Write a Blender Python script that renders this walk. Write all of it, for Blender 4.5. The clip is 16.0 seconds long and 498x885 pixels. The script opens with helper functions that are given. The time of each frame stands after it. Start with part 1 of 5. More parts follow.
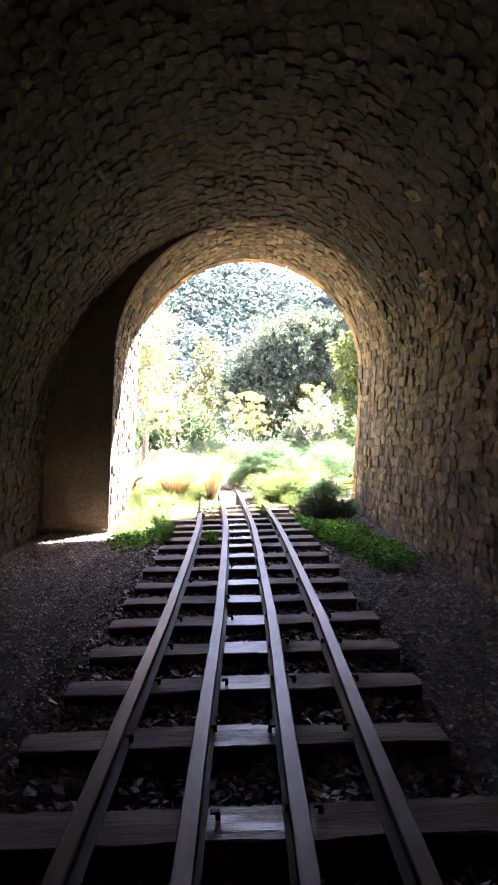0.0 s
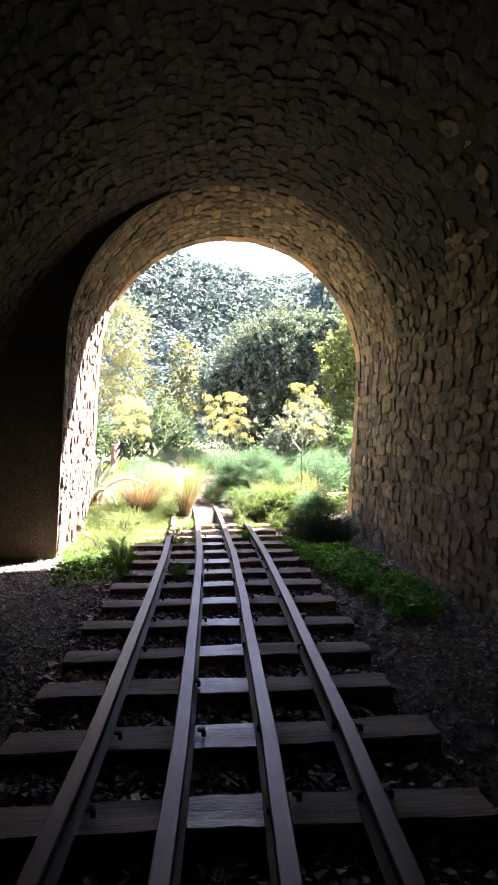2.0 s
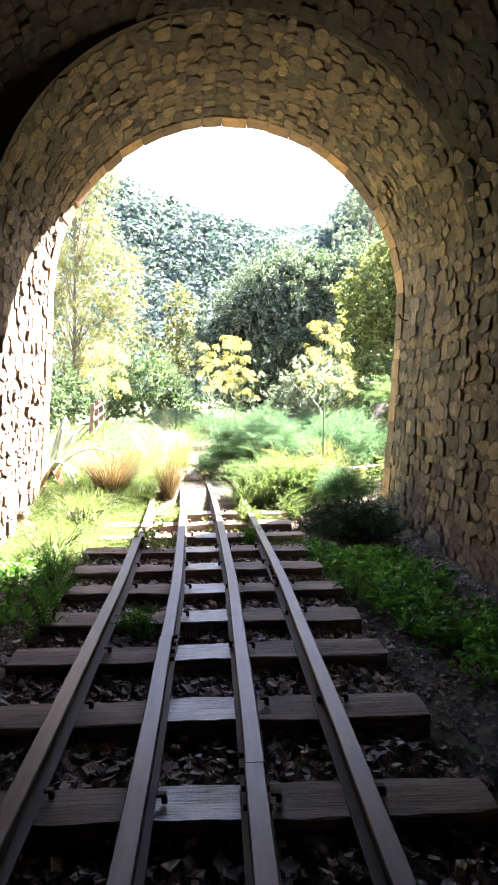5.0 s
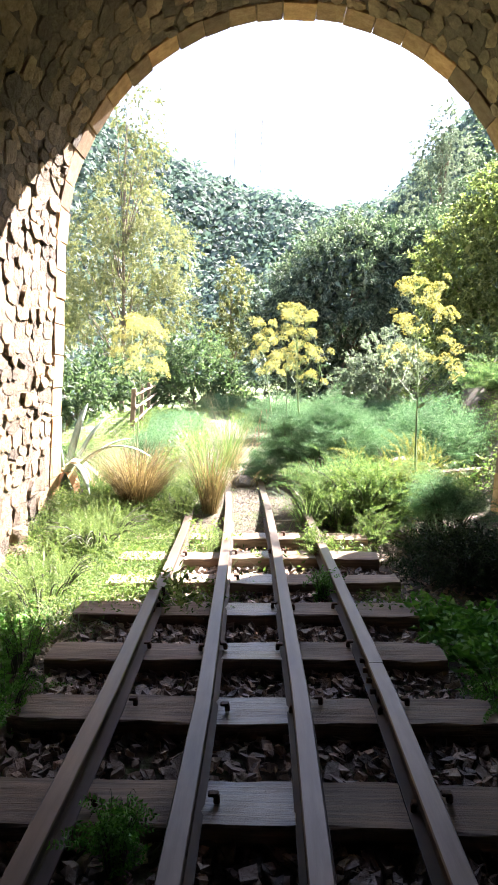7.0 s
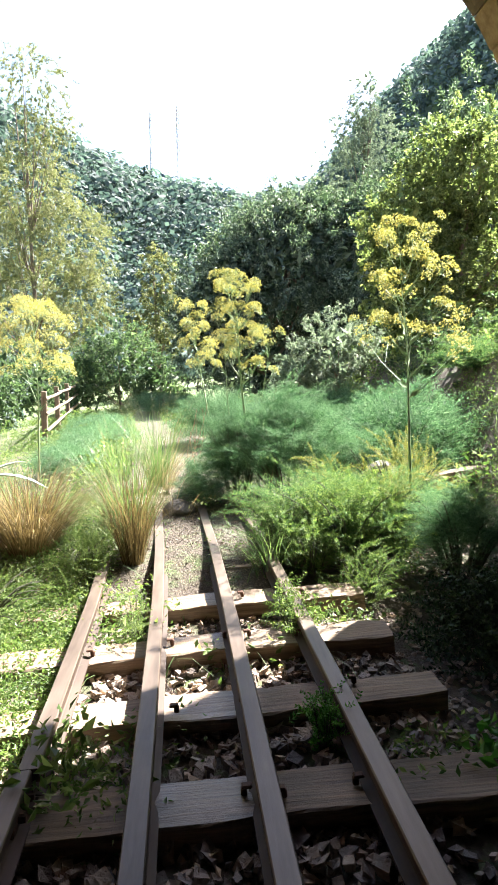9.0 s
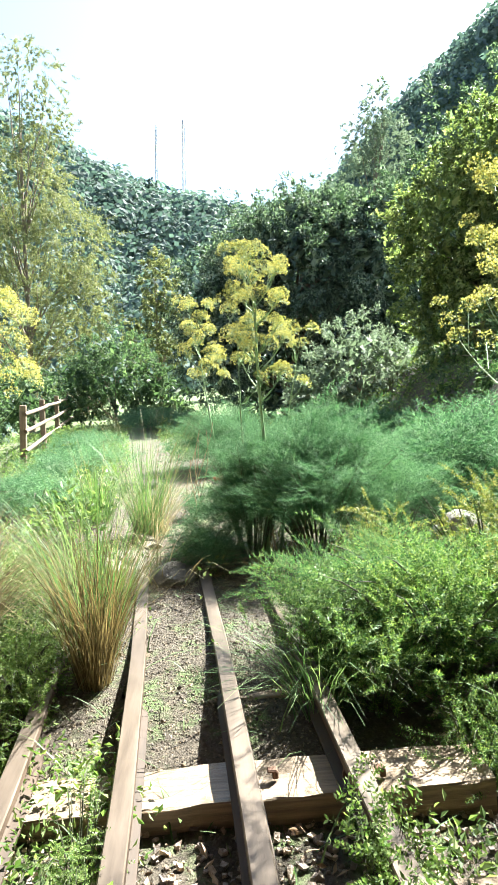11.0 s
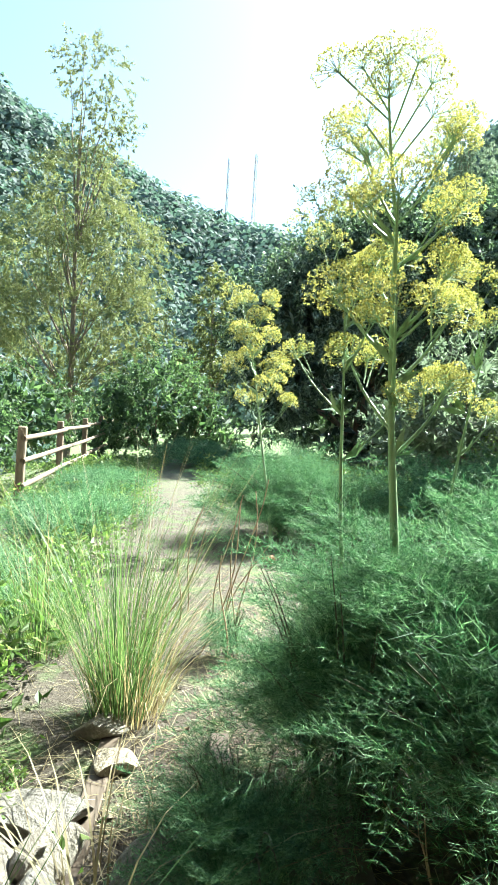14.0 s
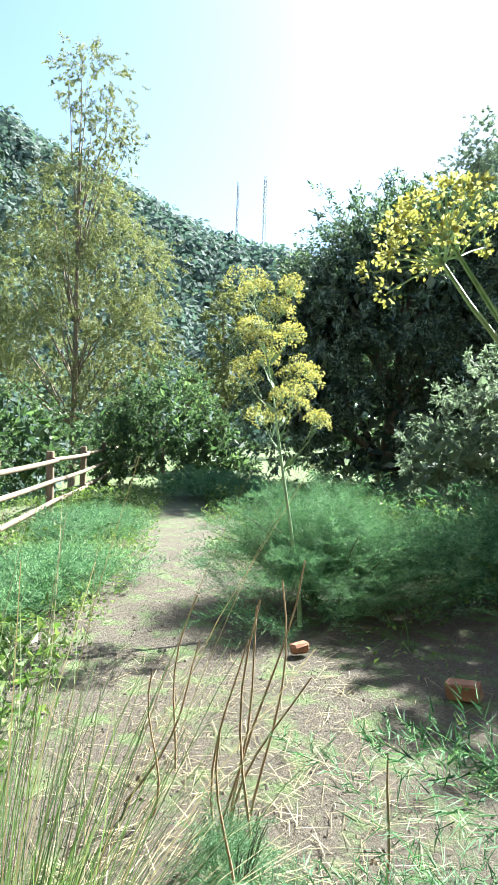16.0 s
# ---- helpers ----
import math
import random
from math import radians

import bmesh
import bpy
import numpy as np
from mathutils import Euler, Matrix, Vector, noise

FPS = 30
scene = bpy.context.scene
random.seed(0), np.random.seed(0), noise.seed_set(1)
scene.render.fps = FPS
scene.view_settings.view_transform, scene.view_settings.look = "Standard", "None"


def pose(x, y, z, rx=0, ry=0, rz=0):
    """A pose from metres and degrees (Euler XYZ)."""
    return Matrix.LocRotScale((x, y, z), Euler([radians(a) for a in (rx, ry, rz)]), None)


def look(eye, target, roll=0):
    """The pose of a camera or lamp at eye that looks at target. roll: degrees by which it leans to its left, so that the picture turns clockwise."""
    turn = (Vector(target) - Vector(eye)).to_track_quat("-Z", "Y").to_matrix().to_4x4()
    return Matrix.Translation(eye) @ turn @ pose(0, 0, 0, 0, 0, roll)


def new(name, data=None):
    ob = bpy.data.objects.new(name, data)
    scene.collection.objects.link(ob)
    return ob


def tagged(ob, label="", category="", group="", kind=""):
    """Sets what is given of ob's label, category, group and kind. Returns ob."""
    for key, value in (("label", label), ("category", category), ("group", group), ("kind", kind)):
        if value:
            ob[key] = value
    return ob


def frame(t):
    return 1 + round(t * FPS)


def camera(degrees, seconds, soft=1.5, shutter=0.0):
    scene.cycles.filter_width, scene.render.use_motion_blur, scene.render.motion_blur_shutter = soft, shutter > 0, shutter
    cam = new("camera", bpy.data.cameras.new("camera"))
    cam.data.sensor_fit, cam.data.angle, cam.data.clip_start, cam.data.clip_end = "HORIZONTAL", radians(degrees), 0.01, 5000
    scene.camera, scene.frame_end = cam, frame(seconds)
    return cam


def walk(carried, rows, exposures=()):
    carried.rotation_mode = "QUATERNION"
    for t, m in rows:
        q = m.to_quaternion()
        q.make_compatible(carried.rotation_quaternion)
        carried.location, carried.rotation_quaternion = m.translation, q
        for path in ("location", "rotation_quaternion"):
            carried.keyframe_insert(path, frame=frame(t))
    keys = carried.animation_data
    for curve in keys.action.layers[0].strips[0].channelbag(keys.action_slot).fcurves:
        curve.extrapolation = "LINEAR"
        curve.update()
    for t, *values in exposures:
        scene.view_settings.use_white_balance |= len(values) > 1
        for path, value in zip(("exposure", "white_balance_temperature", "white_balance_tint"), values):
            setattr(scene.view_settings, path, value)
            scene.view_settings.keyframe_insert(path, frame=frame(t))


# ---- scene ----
# ---- camera ----
cam = camera(42.2, 16.0, 0.8)
METRES, EYE, TILT, LEAN, TURN = 14.13, 1.5, 0.0, -2.8, -1.7
ROWS = [
    (0.0, 0.0, 0.0, 0.0, -0.02, -1.09, 1.07),
    (0.5, 0.0, 0.0306, -0.0029, 0.82, -1.47, 2.34),
    (1.0, -0.0013, 0.0621, -0.0015, -2.44, -4.68, 3.23),
    (1.5, 0.0021, 0.0951, -0.0003, 2.41, -3.31, 1.71),
    (2.0, -0.002, 0.1292, -0.0032, -1.94, -0.37, 0.54),
    (2.5, -0.0014, 0.1606, -0.0044, -2.81, -5.03, 1.25),
    (3.0, 0.0012, 0.1983, -0.0057, -1.49, -9.69, 0.66),
    (3.5, -0.0019, 0.2308, -0.0065, -4.85, -11.45, 2.09),
    (4.0, 0.0011, 0.2616, -0.0044, -1.79, -4.93, -0.1),
    (6.5, -0.0009, 0.4278, -0.0067, -1.01, -3.73, 2.06),
    (7.0, -0.0018, 0.4647, -0.0067, 3.15, -5.23, 0.41),
    (7.5, -0.0053, 0.4966, -0.007, -2.1, -5.74, 0.43),
    (8.0, -0.0046, 0.5295, -0.007, 1.47, -4.79, -1.07),
    (8.5, -0.0058, 0.5636, -0.0094, 0.56, -4.63, -0.44),
    (9.0, -0.0069, 0.5916, -0.0074, -2.88, -6.06, 3.6),
    (11.5, -0.011, 0.7401, -0.0079, -2.67, -3.66, 2.97),
    (12.0, -0.0099, 0.772, -0.0079, -3.3, -0.52, 1.87),
    (12.5, -0.0111, 0.8023, -0.008, -2.28, -3.91, -0.24),
    (13.0, -0.0183, 0.8311, -0.0083, -4.08, -4.63, 1.1),
    (13.5, -0.0159, 0.8617, -0.0097, 0.43, -1.13, -0.45),
    (14.0, -0.0145, 0.8946, -0.0086, 2.17, -1.64, -0.69),
    (14.5, -0.0152, 0.9211, -0.006, 0.34, -3.52, 1.89),
    (15.0, -0.0134, 0.9466, -0.0063, 2.1, -2.51, 1.93),
    (15.5, -0.0146, 0.972, -0.0073, 2.82, -0.47, 0.9),
    (16.0, -0.0187, 0.994, -0.0049, 3.59, 0.24, 0.8),
]
EXPOSURES = [(0.0, 5.3, 6250, 41), (0.25, 4.95, 6280, 40), (0.5, 4.45, 6280, 40), (1.5, 4.25, 6280, 40), (2.5, 4.3, 6280, 38), (3.5, 4.8, 6280, 34), (4.1, 4.95, 6250, 31), (5.2, 4.4, 6280, 27), (6.5, 4.05, 6280, 22), (7.2, 3.7, 6280, 20), (8.0, 3.4, 6240, 17), (9.0, 3.25, 6200, 13), (12.0, 3.03, 5920, -2), (13.5, 2.98, 5800, -5), (15.5, 2.95, 5820, -3), (16.0, 2.78, 5820, 1)]
walk(cam, [(t, pose(0, 0, EYE, TILT, LEAN, TURN) @ pose(METRES * x, METRES * y, METRES * z, 90 + pitch, roll, yaw)) for t, x, y, z, yaw, pitch, roll in ROWS], EXPOSURES)

# ---- sky and sun ----
SUN_AZ, SUN_EL = 45.0, 47.0
world = bpy.data.worlds.new("sky")
scene.world = world
world.use_nodes = True
wn = world.node_tree.nodes
sky = wn.new("ShaderNodeTexSky")
sky.sky_type = "NISHITA"
sky.sun_disc = False
sky.sun_elevation, sky.sun_rotation = radians(SUN_EL), radians(SUN_AZ)
sky.air_density, sky.dust_density = 1.0, 1.6
wn["Background"].inputs["Strength"].default_value = 0.052
world.node_tree.links.new(sky.outputs[0], wn["Background"].inputs["Color"])
sun_data = bpy.data.lights.new("sun", "SUN")
sun_data.energy, sun_data.angle, sun_data.color = 5.0, radians(0.53), (1.0, 0.94, 0.84)
sun = new("sun", sun_data)
SUN_DIR = Vector((math.sin(radians(SUN_AZ)) * math.cos(radians(SUN_EL)), math.cos(radians(SUN_AZ)) * math.cos(radians(SUN_EL)), math.sin(radians(SUN_EL))))
sun.matrix_world = look(SUN_DIR * 60, (0, 0, 0))

# ---- helpers of this scene ----
rng = np.random.default_rng(7)


def lerp(a, b, t):
    return a + (b - a) * t


def smooth(a, b, x):
    t = np.clip((np.asarray(x, float) - a) / (b - a), 0, 1)
    return t * t * (3 - 2 * t)


def raw(name, verts, faces, mat=None, smooth_shade=False):
    """A mesh from arrays; faces is one array or a list of arrays with 3 or 4 columns."""
    if not isinstance(faces, list):
        faces = [faces]
    faces = [np.asarray(f, dtype=np.int32) for f in faces if len(f)]
    me = bpy.data.meshes.new(name)
    verts = np.asarray(verts, dtype=np.float32)
    me.vertices.add(len(verts))
    me.vertices.foreach_set("co", verts.ravel())
    idx = np.concatenate([f.ravel() for f in faces])
    tot = np.concatenate([np.full(len(f), f.shape[1], dtype=np.int32) for f in faces])
    start = np.concatenate([[0], np.cumsum(tot)[:-1]]).astype(np.int32)
    me.loops.add(len(idx))
    me.loops.foreach_set("vertex_index", idx)
    me.polygons.add(len(tot))
    me.polygons.foreach_set("loop_start", start)
    me.polygons.foreach_set("loop_total", tot)
    me.polygons.foreach_set("use_smooth", np.full(len(tot), smooth_shade, dtype=bool))
    me.update(calc_edges=True)
    me.validate()
    if mat:
        me.materials.append(mat)
    return me


def part(name, data, material, parent, label=""):
    """A mesh (bmesh or mesh data) as one object under its thing."""
    if isinstance(data, bmesh.types.BMesh):
        me = bpy.data.meshes.new(name)
        data.to_mesh(me)
        data.free()
        data = me
    if material and not data.materials:
        data.materials.append(material)
    ob = new(name, data)
    ob.parent = parent
    return tagged(ob, label)


def box(bm, c, s, bev=0.0, m=None):
    """A box with bevelled edges added to bm."""
    g = bmesh.ops.create_cube(bm, size=1.0)
    vs = g["verts"]
    bmesh.ops.scale(bm, vec=s, verts=vs)
    if bev:
        es = list({e for v in vs for e in v.link_edges})
        r = bmesh.ops.bevel(bm, geom=es, offset=bev, segments=1, affect="EDGES")
        vs = list({v for f in r["faces"] for v in f.verts} | {v for v in vs if v.is_valid})
    bmesh.ops.translate(bm, vec=c, verts=vs)
    if m is not None:
        bmesh.ops.transform(bm, matrix=m, verts=vs)
    return vs


def tube_arrays(path, radii, n=6):
    """Vertices and quads of a tube along a path."""
    path = np.asarray(path, float)
    d = np.gradient(path, axis=0)
    d /= np.linalg.norm(d, axis=1)[:, None] + 1e-9
    ref = np.array([0.31, 0.95, 0.05]) if abs(d[0][2]) > 0.5 else np.array([0.0, 0.0, 1.0])
    u = np.cross(d, ref)
    u /= np.linalg.norm(u, axis=1)[:, None] + 1e-9
    w = np.cross(d, u)
    a = np.linspace(0, 2 * np.pi, n, endpoint=False)
    r = np.broadcast_to(np.asarray(radii, float), (len(path),))
    v = path[:, None, :] + r[:, None, None] * (np.cos(a)[None, :, None] * u[:, None, :] + np.sin(a)[None, :, None] * w[:, None, :])
    k = len(path)
    i, j = np.meshgrid(np.arange(k - 1), np.arange(n), indexing="ij")
    j2 = (j + 1) % n
    f = np.stack([i * n + j, i * n + j2, (i + 1) * n + j2, (i + 1) * n + j], -1).reshape(-1, 4)
    return v.reshape(-1, 3), f


class Heap:
    """Collects vertex and face arrays for one mesh."""

    def __init__(self):
        self.v, self.f, self.n = [], {3: [], 4: []}, 0

    def add(self, v, f):
        v = np.asarray(v, float)
        f = np.asarray(f, dtype=np.int64)
        self.v.append(v)
        self.f[f.shape[1]].append(f + self.n)
        self.n += len(v)

    def tube(self, path, radii, n=6):
        self.add(*tube_arrays(path, radii, n))

    def mesh(self, name, mat, smooth_shade=False):
        fs = [np.concatenate(a) for a in self.f.values() if a]
        return raw(name, np.concatenate(self.v), fs, mat, smooth_shade)


def unit(v):
    return v / (np.linalg.norm(v, axis=-1, keepdims=True) + 1e-9)


def leaf_quads(p, d, length, width, r=rng, fold=0.25):
    """Pointed leaves at p along d: four corners each."""
    n = len(p)
    d = unit(d)
    side = unit(np.cross(d, unit(r.normal(size=(n, 3)))))
    up = np.cross(d, side)
    length = np.broadcast_to(length, (n,))[:, None]
    width = np.broadcast_to(width, (n,))[:, None]
    mid = p + d * length * 0.45
    v = np.stack([p, mid + side * width * 0.5 + up * width * fold, p + d * length - up * width * fold * 0.5, mid - side * width * 0.5 + up * width * fold], 1)
    return v.reshape(-1, 3), np.arange(4 * n).reshape(n, 4)


def blades(p, d, length, width, bend, r=rng, seg=4):
    """Tapered grass blades that bend over: strips."""
    n = len(p)
    d = unit(d)
    flat = d * np.array([1, 1, 0])
    flat = unit(flat + r.normal(size=(n, 3)) * np.array([0.15, 0.15, 0]))
    side = unit(np.cross(flat, np.array([0, 0, 1.0])))
    length = np.broadcast_to(length, (n,))
    width = np.broadcast_to(width, (n,))
    bend = np.broadcast_to(bend, (n,))
    vs = []
    for i in range(seg + 1):
        t = i / seg
        c = p + d * (length * t)[:, None] + flat * (length * bend * t * t)[:, None] - np.array([0, 0, 1.0]) * (length * bend * 0.7 * t ** 3)[:, None]
        w = (width * (1 - t) ** 0.6 * 0.5 + 0.0004)[:, None]
        vs += [c - side * w, c + side * w]
    v = np.stack(vs, 1)
    k = 2 * (seg + 1)
    base = (np.arange(n) * k)[:, None]
    f = np.concatenate([np.stack([base[:, 0] + 2 * i, base[:, 0] + 2 * i + 1, base[:, 0] + 2 * i + 3, base[:, 0] + 2 * i + 2], 1) for i in range(seg)])
    return v.reshape(-1, 3), f


# ---- materials ----
def material(name):
    m = bpy.data.materials.new(name)
    m.use_nodes = True
    nt = m.node_tree
    return m, nt, nt.nodes["Principled BSDF"]


def ramp(nt, fac, stops):
    r = nt.nodes.new("ShaderNodeValToRGB")
    while len(r.color_ramp.elements) < len(stops):
        r.color_ramp.elements.new(0.5)
    for e, (p, c) in zip(r.color_ramp.elements, stops):
        e.position, e.color = p, (*c, 1)
    nt.links.new(fac, r.inputs[0])
    return r.outputs[0]


def noise_tex(nt, scale, detail=6, rough=0.6, coords="Object", stretch=None, dist=0.0):
    tc = nt.nodes.new("ShaderNodeTexCoord")
    out = tc.outputs[coords]
    if stretch:
        mp = nt.nodes.new("ShaderNodeMapping")
        mp.inputs["Scale"].default_value = stretch
        nt.links.new(out, mp.inputs[0])
        out = mp.outputs[0]
    n = nt.nodes.new("ShaderNodeTexNoise")
    n.inputs["Scale"].default_value, n.inputs["Detail"].default_value, n.inputs["Roughness"].default_value = scale, detail, rough
    n.inputs["Distortion"].default_value = dist
    nt.links.new(out, n.inputs["Vector"])
    return n.outputs["Fac"]


def mix(nt, fac, a, b, mode="MIX"):
    n = nt.nodes.new("ShaderNodeMix")
    n.data_type, n.blend_type = "RGBA", mode
    for sock, val in ((n.inputs[0], fac), (n.inputs[6], a), (n.inputs[7], b)):
        if hasattr(val, "links"):
            nt.links.new(val, sock)
        else:
            sock.default_value = val if isinstance(val, (int, float)) else (*val, 1)
    return n.outputs[2]


def bump(nt, bsdf, height, strength, distance):
    b = nt.nodes.new("ShaderNodeBump")
    b.inputs["Strength"].default_value, b.inputs["Distance"].default_value = strength, distance
    nt.links.new(height, b.inputs["Height"])
    nt.links.new(b.outputs[0], bsdf.inputs["Normal"])


def island(nt):
    return nt.nodes.new("ShaderNodeNewGeometry").outputs["Random Per Island"]


def rock_material(name, dark, mid, light, rough=0.85, scale=12.0, per="island", bump_d=0.06):
    m, nt, b = material(name)
    a = ramp(nt, noise_tex(nt, scale, 8, 0.65), [(0.25, dark), (0.5, mid), (0.78, light)])
    rnd = island(nt) if per == "island" else nt.nodes.new("ShaderNodeObjectInfo").outputs["Random"]
    tint = ramp(nt, rnd, [(0.0, (0.42, 0.41, 0.42)), (0.35, (0.85, 0.82, 0.79)), (0.75, (1.18, 1.09, 0.94)), (1.0, (1.65, 1.48, 1.2))])
    c = mix(nt, 1.0, a, tint, "MULTIPLY")
    stain = ramp(nt, noise_tex(nt, 1.1, 5, 0.6), [(0.35, (0.55, 0.52, 0.5)), (0.6, (1, 1, 1))])
    nt.links.new(mix(nt, 0.7, c, stain, "MULTIPLY"), b.inputs["Base Color"])
    b.inputs["Roughness"].default_value = rough
    h1, h2 = noise_tex(nt, scale * 3.5, 8, 0.7), noise_tex(nt, scale * 0.9, 6, 0.75, dist=1.2)
    ad = nt.nodes.new("ShaderNodeMath")
    ad.operation = "ADD"
    nt.links.new(h1, ad.inputs[0])
    nt.links.new(h2, ad.inputs[1])
    bump(nt, b, ad.outputs[0], 1.0, bump_d)
    return m


def leaf_material(name, dark, mid, light, rough=0.5, trans=0.35, glow_tint=(0.9, 1.0, 0.35), big=0.8):
    m, nt, b = material(name)
    a = ramp(nt, island(nt), [(0.0, dark), (0.55, mid), (1.0, light)])
    patch = ramp(nt, noise_tex(nt, big, 4, 0.6), [(0.3, (0.65, 0.7, 0.65)), (0.7, (1.15, 1.12, 1.0))])
    c = mix(nt, 1.0, a, patch, "MULTIPLY")
    nt.links.new(c, b.inputs["Base Color"])
    b.inputs["Roughness"].default_value = rough
    b.inputs["Specular IOR Level"].default_value = 0.4
    t = nt.nodes.new("ShaderNodeBsdfTranslucent")
    nt.links.new(mix(nt, 1.0, c, glow_tint, "MULTIPLY"), t.inputs["Color"])
    add = nt.nodes.new("ShaderNodeMixShader")
    add.inputs[0].default_value = trans
    nt.links.new(b.outputs[0], add.inputs[1])
    nt.links.new(t.outputs[0], add.inputs[2])
    nt.links.new(add.outputs[0], nt.nodes["Material Output"].inputs[0])
    return m


def plain(name, dark, light, rough=0.6, metal=0.0, scale=14.0, stretch=None, bump_d=0.004, rough_var=0.15, strength=0.6):
    m, nt, b = material(name)
    f = noise_tex(nt, scale, 8, 0.65, stretch=stretch)
    big = ramp(nt, noise_tex(nt, 1.7, 4, 0.6), [(0.3, (0.72, 0.7, 0.68)), (0.7, (1.1, 1.08, 1.05))])
    nt.links.new(mix(nt, 1.0, ramp(nt, f, [(0.28, dark), (0.72, light)]), big, "MULTIPLY"), b.inputs["Base Color"])
    mr = nt.nodes.new("ShaderNodeMapRange")
    mr.inputs["To Min"].default_value, mr.inputs["To Max"].default_value = rough - rough_var, min(1.0, rough + rough_var)
    nt.links.new(f, mr.inputs[0])
    nt.links.new(mr.outputs[0], b.inputs["Roughness"])
    b.inputs["Metallic"].default_value = metal
    bump(nt, b, noise_tex(nt, scale * 2, 8, 0.7, stretch=stretch), strength, bump_d)
    return m


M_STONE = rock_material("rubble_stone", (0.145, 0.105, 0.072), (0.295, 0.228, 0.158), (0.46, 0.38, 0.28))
M_STONE_OB = rock_material("rubble_stone_near", (0.145, 0.105, 0.072), (0.295, 0.228, 0.158), (0.46, 0.38, 0.28), per="object")
# Vault stone: the bore's fading light is painted in as a darker colour.
M_SHADE_STONE = rock_material("shade_dark_rubble_stone", (0.016, 0.011, 0.008), (0.05, 0.034, 0.025), (0.14, 0.1, 0.072))
# Paler stone for the bore's lit side wall, light put into the colour.
M_LIT_STONE_OB = rock_material("lit_side_rubble_stone_near", (0.12, 0.085, 0.06), (0.26, 0.2, 0.14), (0.42, 0.34, 0.25), per="object")
M_LIT_STONE = rock_material("lit_side_rubble_stone", (0.12, 0.085, 0.06), (0.26, 0.2, 0.14), (0.42, 0.34, 0.25))
# Vault mortar, darkened in colour to stand for shade.
M_SHADE_MORTAR = plain("shade_dark_mortar", (0.014, 0.01, 0.008), (0.04, 0.028, 0.021), 0.95, scale=22, bump_d=0.03, strength=1.0)
M_MORTAR = plain("old_mortar", (0.07, 0.054, 0.039), (0.2, 0.155, 0.11), 0.95, scale=22, bump_d=0.03, strength=1.0)
M_QUOIN = rock_material("dressed_stone", (0.2, 0.12, 0.06), (0.32, 0.21, 0.12), (0.44, 0.33, 0.21), per="object", bump_d=0.008)
M_BALLAST = rock_material("ballast_stone", (0.2, 0.165, 0.138), (0.37, 0.305, 0.258), (0.54, 0.465, 0.4), 0.42, 14, bump_d=0.01)
M_ROCK = rock_material("pale_rock", (0.17, 0.16, 0.14), (0.3, 0.285, 0.26), (0.46, 0.44, 0.4), 0.85, 6, per="object")
M_GRAVEL = rock_material("path_gravel", (0.07, 0.058, 0.046), (0.155, 0.132, 0.107), (0.31, 0.27, 0.225), 0.9, 14, bump_d=0.01)
M_BRICK = rock_material("red_brick", (0.12, 0.06, 0.045), (0.2, 0.105, 0.075), (0.3, 0.19, 0.15), 0.9, 12, per="object", bump_d=0.006)
M_RAIL = plain("worn_rail_steel", (0.034, 0.023, 0.017), (0.1, 0.068, 0.05), 0.65, 0.0, scale=10, stretch=(1, 0.12, 1), bump_d=0.002)
M_RAIL_HEAD = plain("rail_head_steel", (0.075, 0.058, 0.046), (0.2, 0.16, 0.13), 0.42, 0.3, scale=12, stretch=(1, 0.1, 1), bump_d=0.0015)
for m in (M_RAIL, M_RAIL_HEAD):
    m.node_tree.nodes["Principled BSDF"].inputs["Specular IOR Level"].default_value = 0.25
M_RUST = plain("rusty_iron", (0.06, 0.035, 0.025), (0.2, 0.11, 0.07), 0.75, 0.4, scale=40, bump_d=0.004)
M_SLEEPER = plain("weathered_sleeper_wood", (0.085, 0.06, 0.04), (0.36, 0.265, 0.18), 0.72, scale=9, stretch=(0.25, 6, 6), bump_d=0.008, rough_var=0.2)
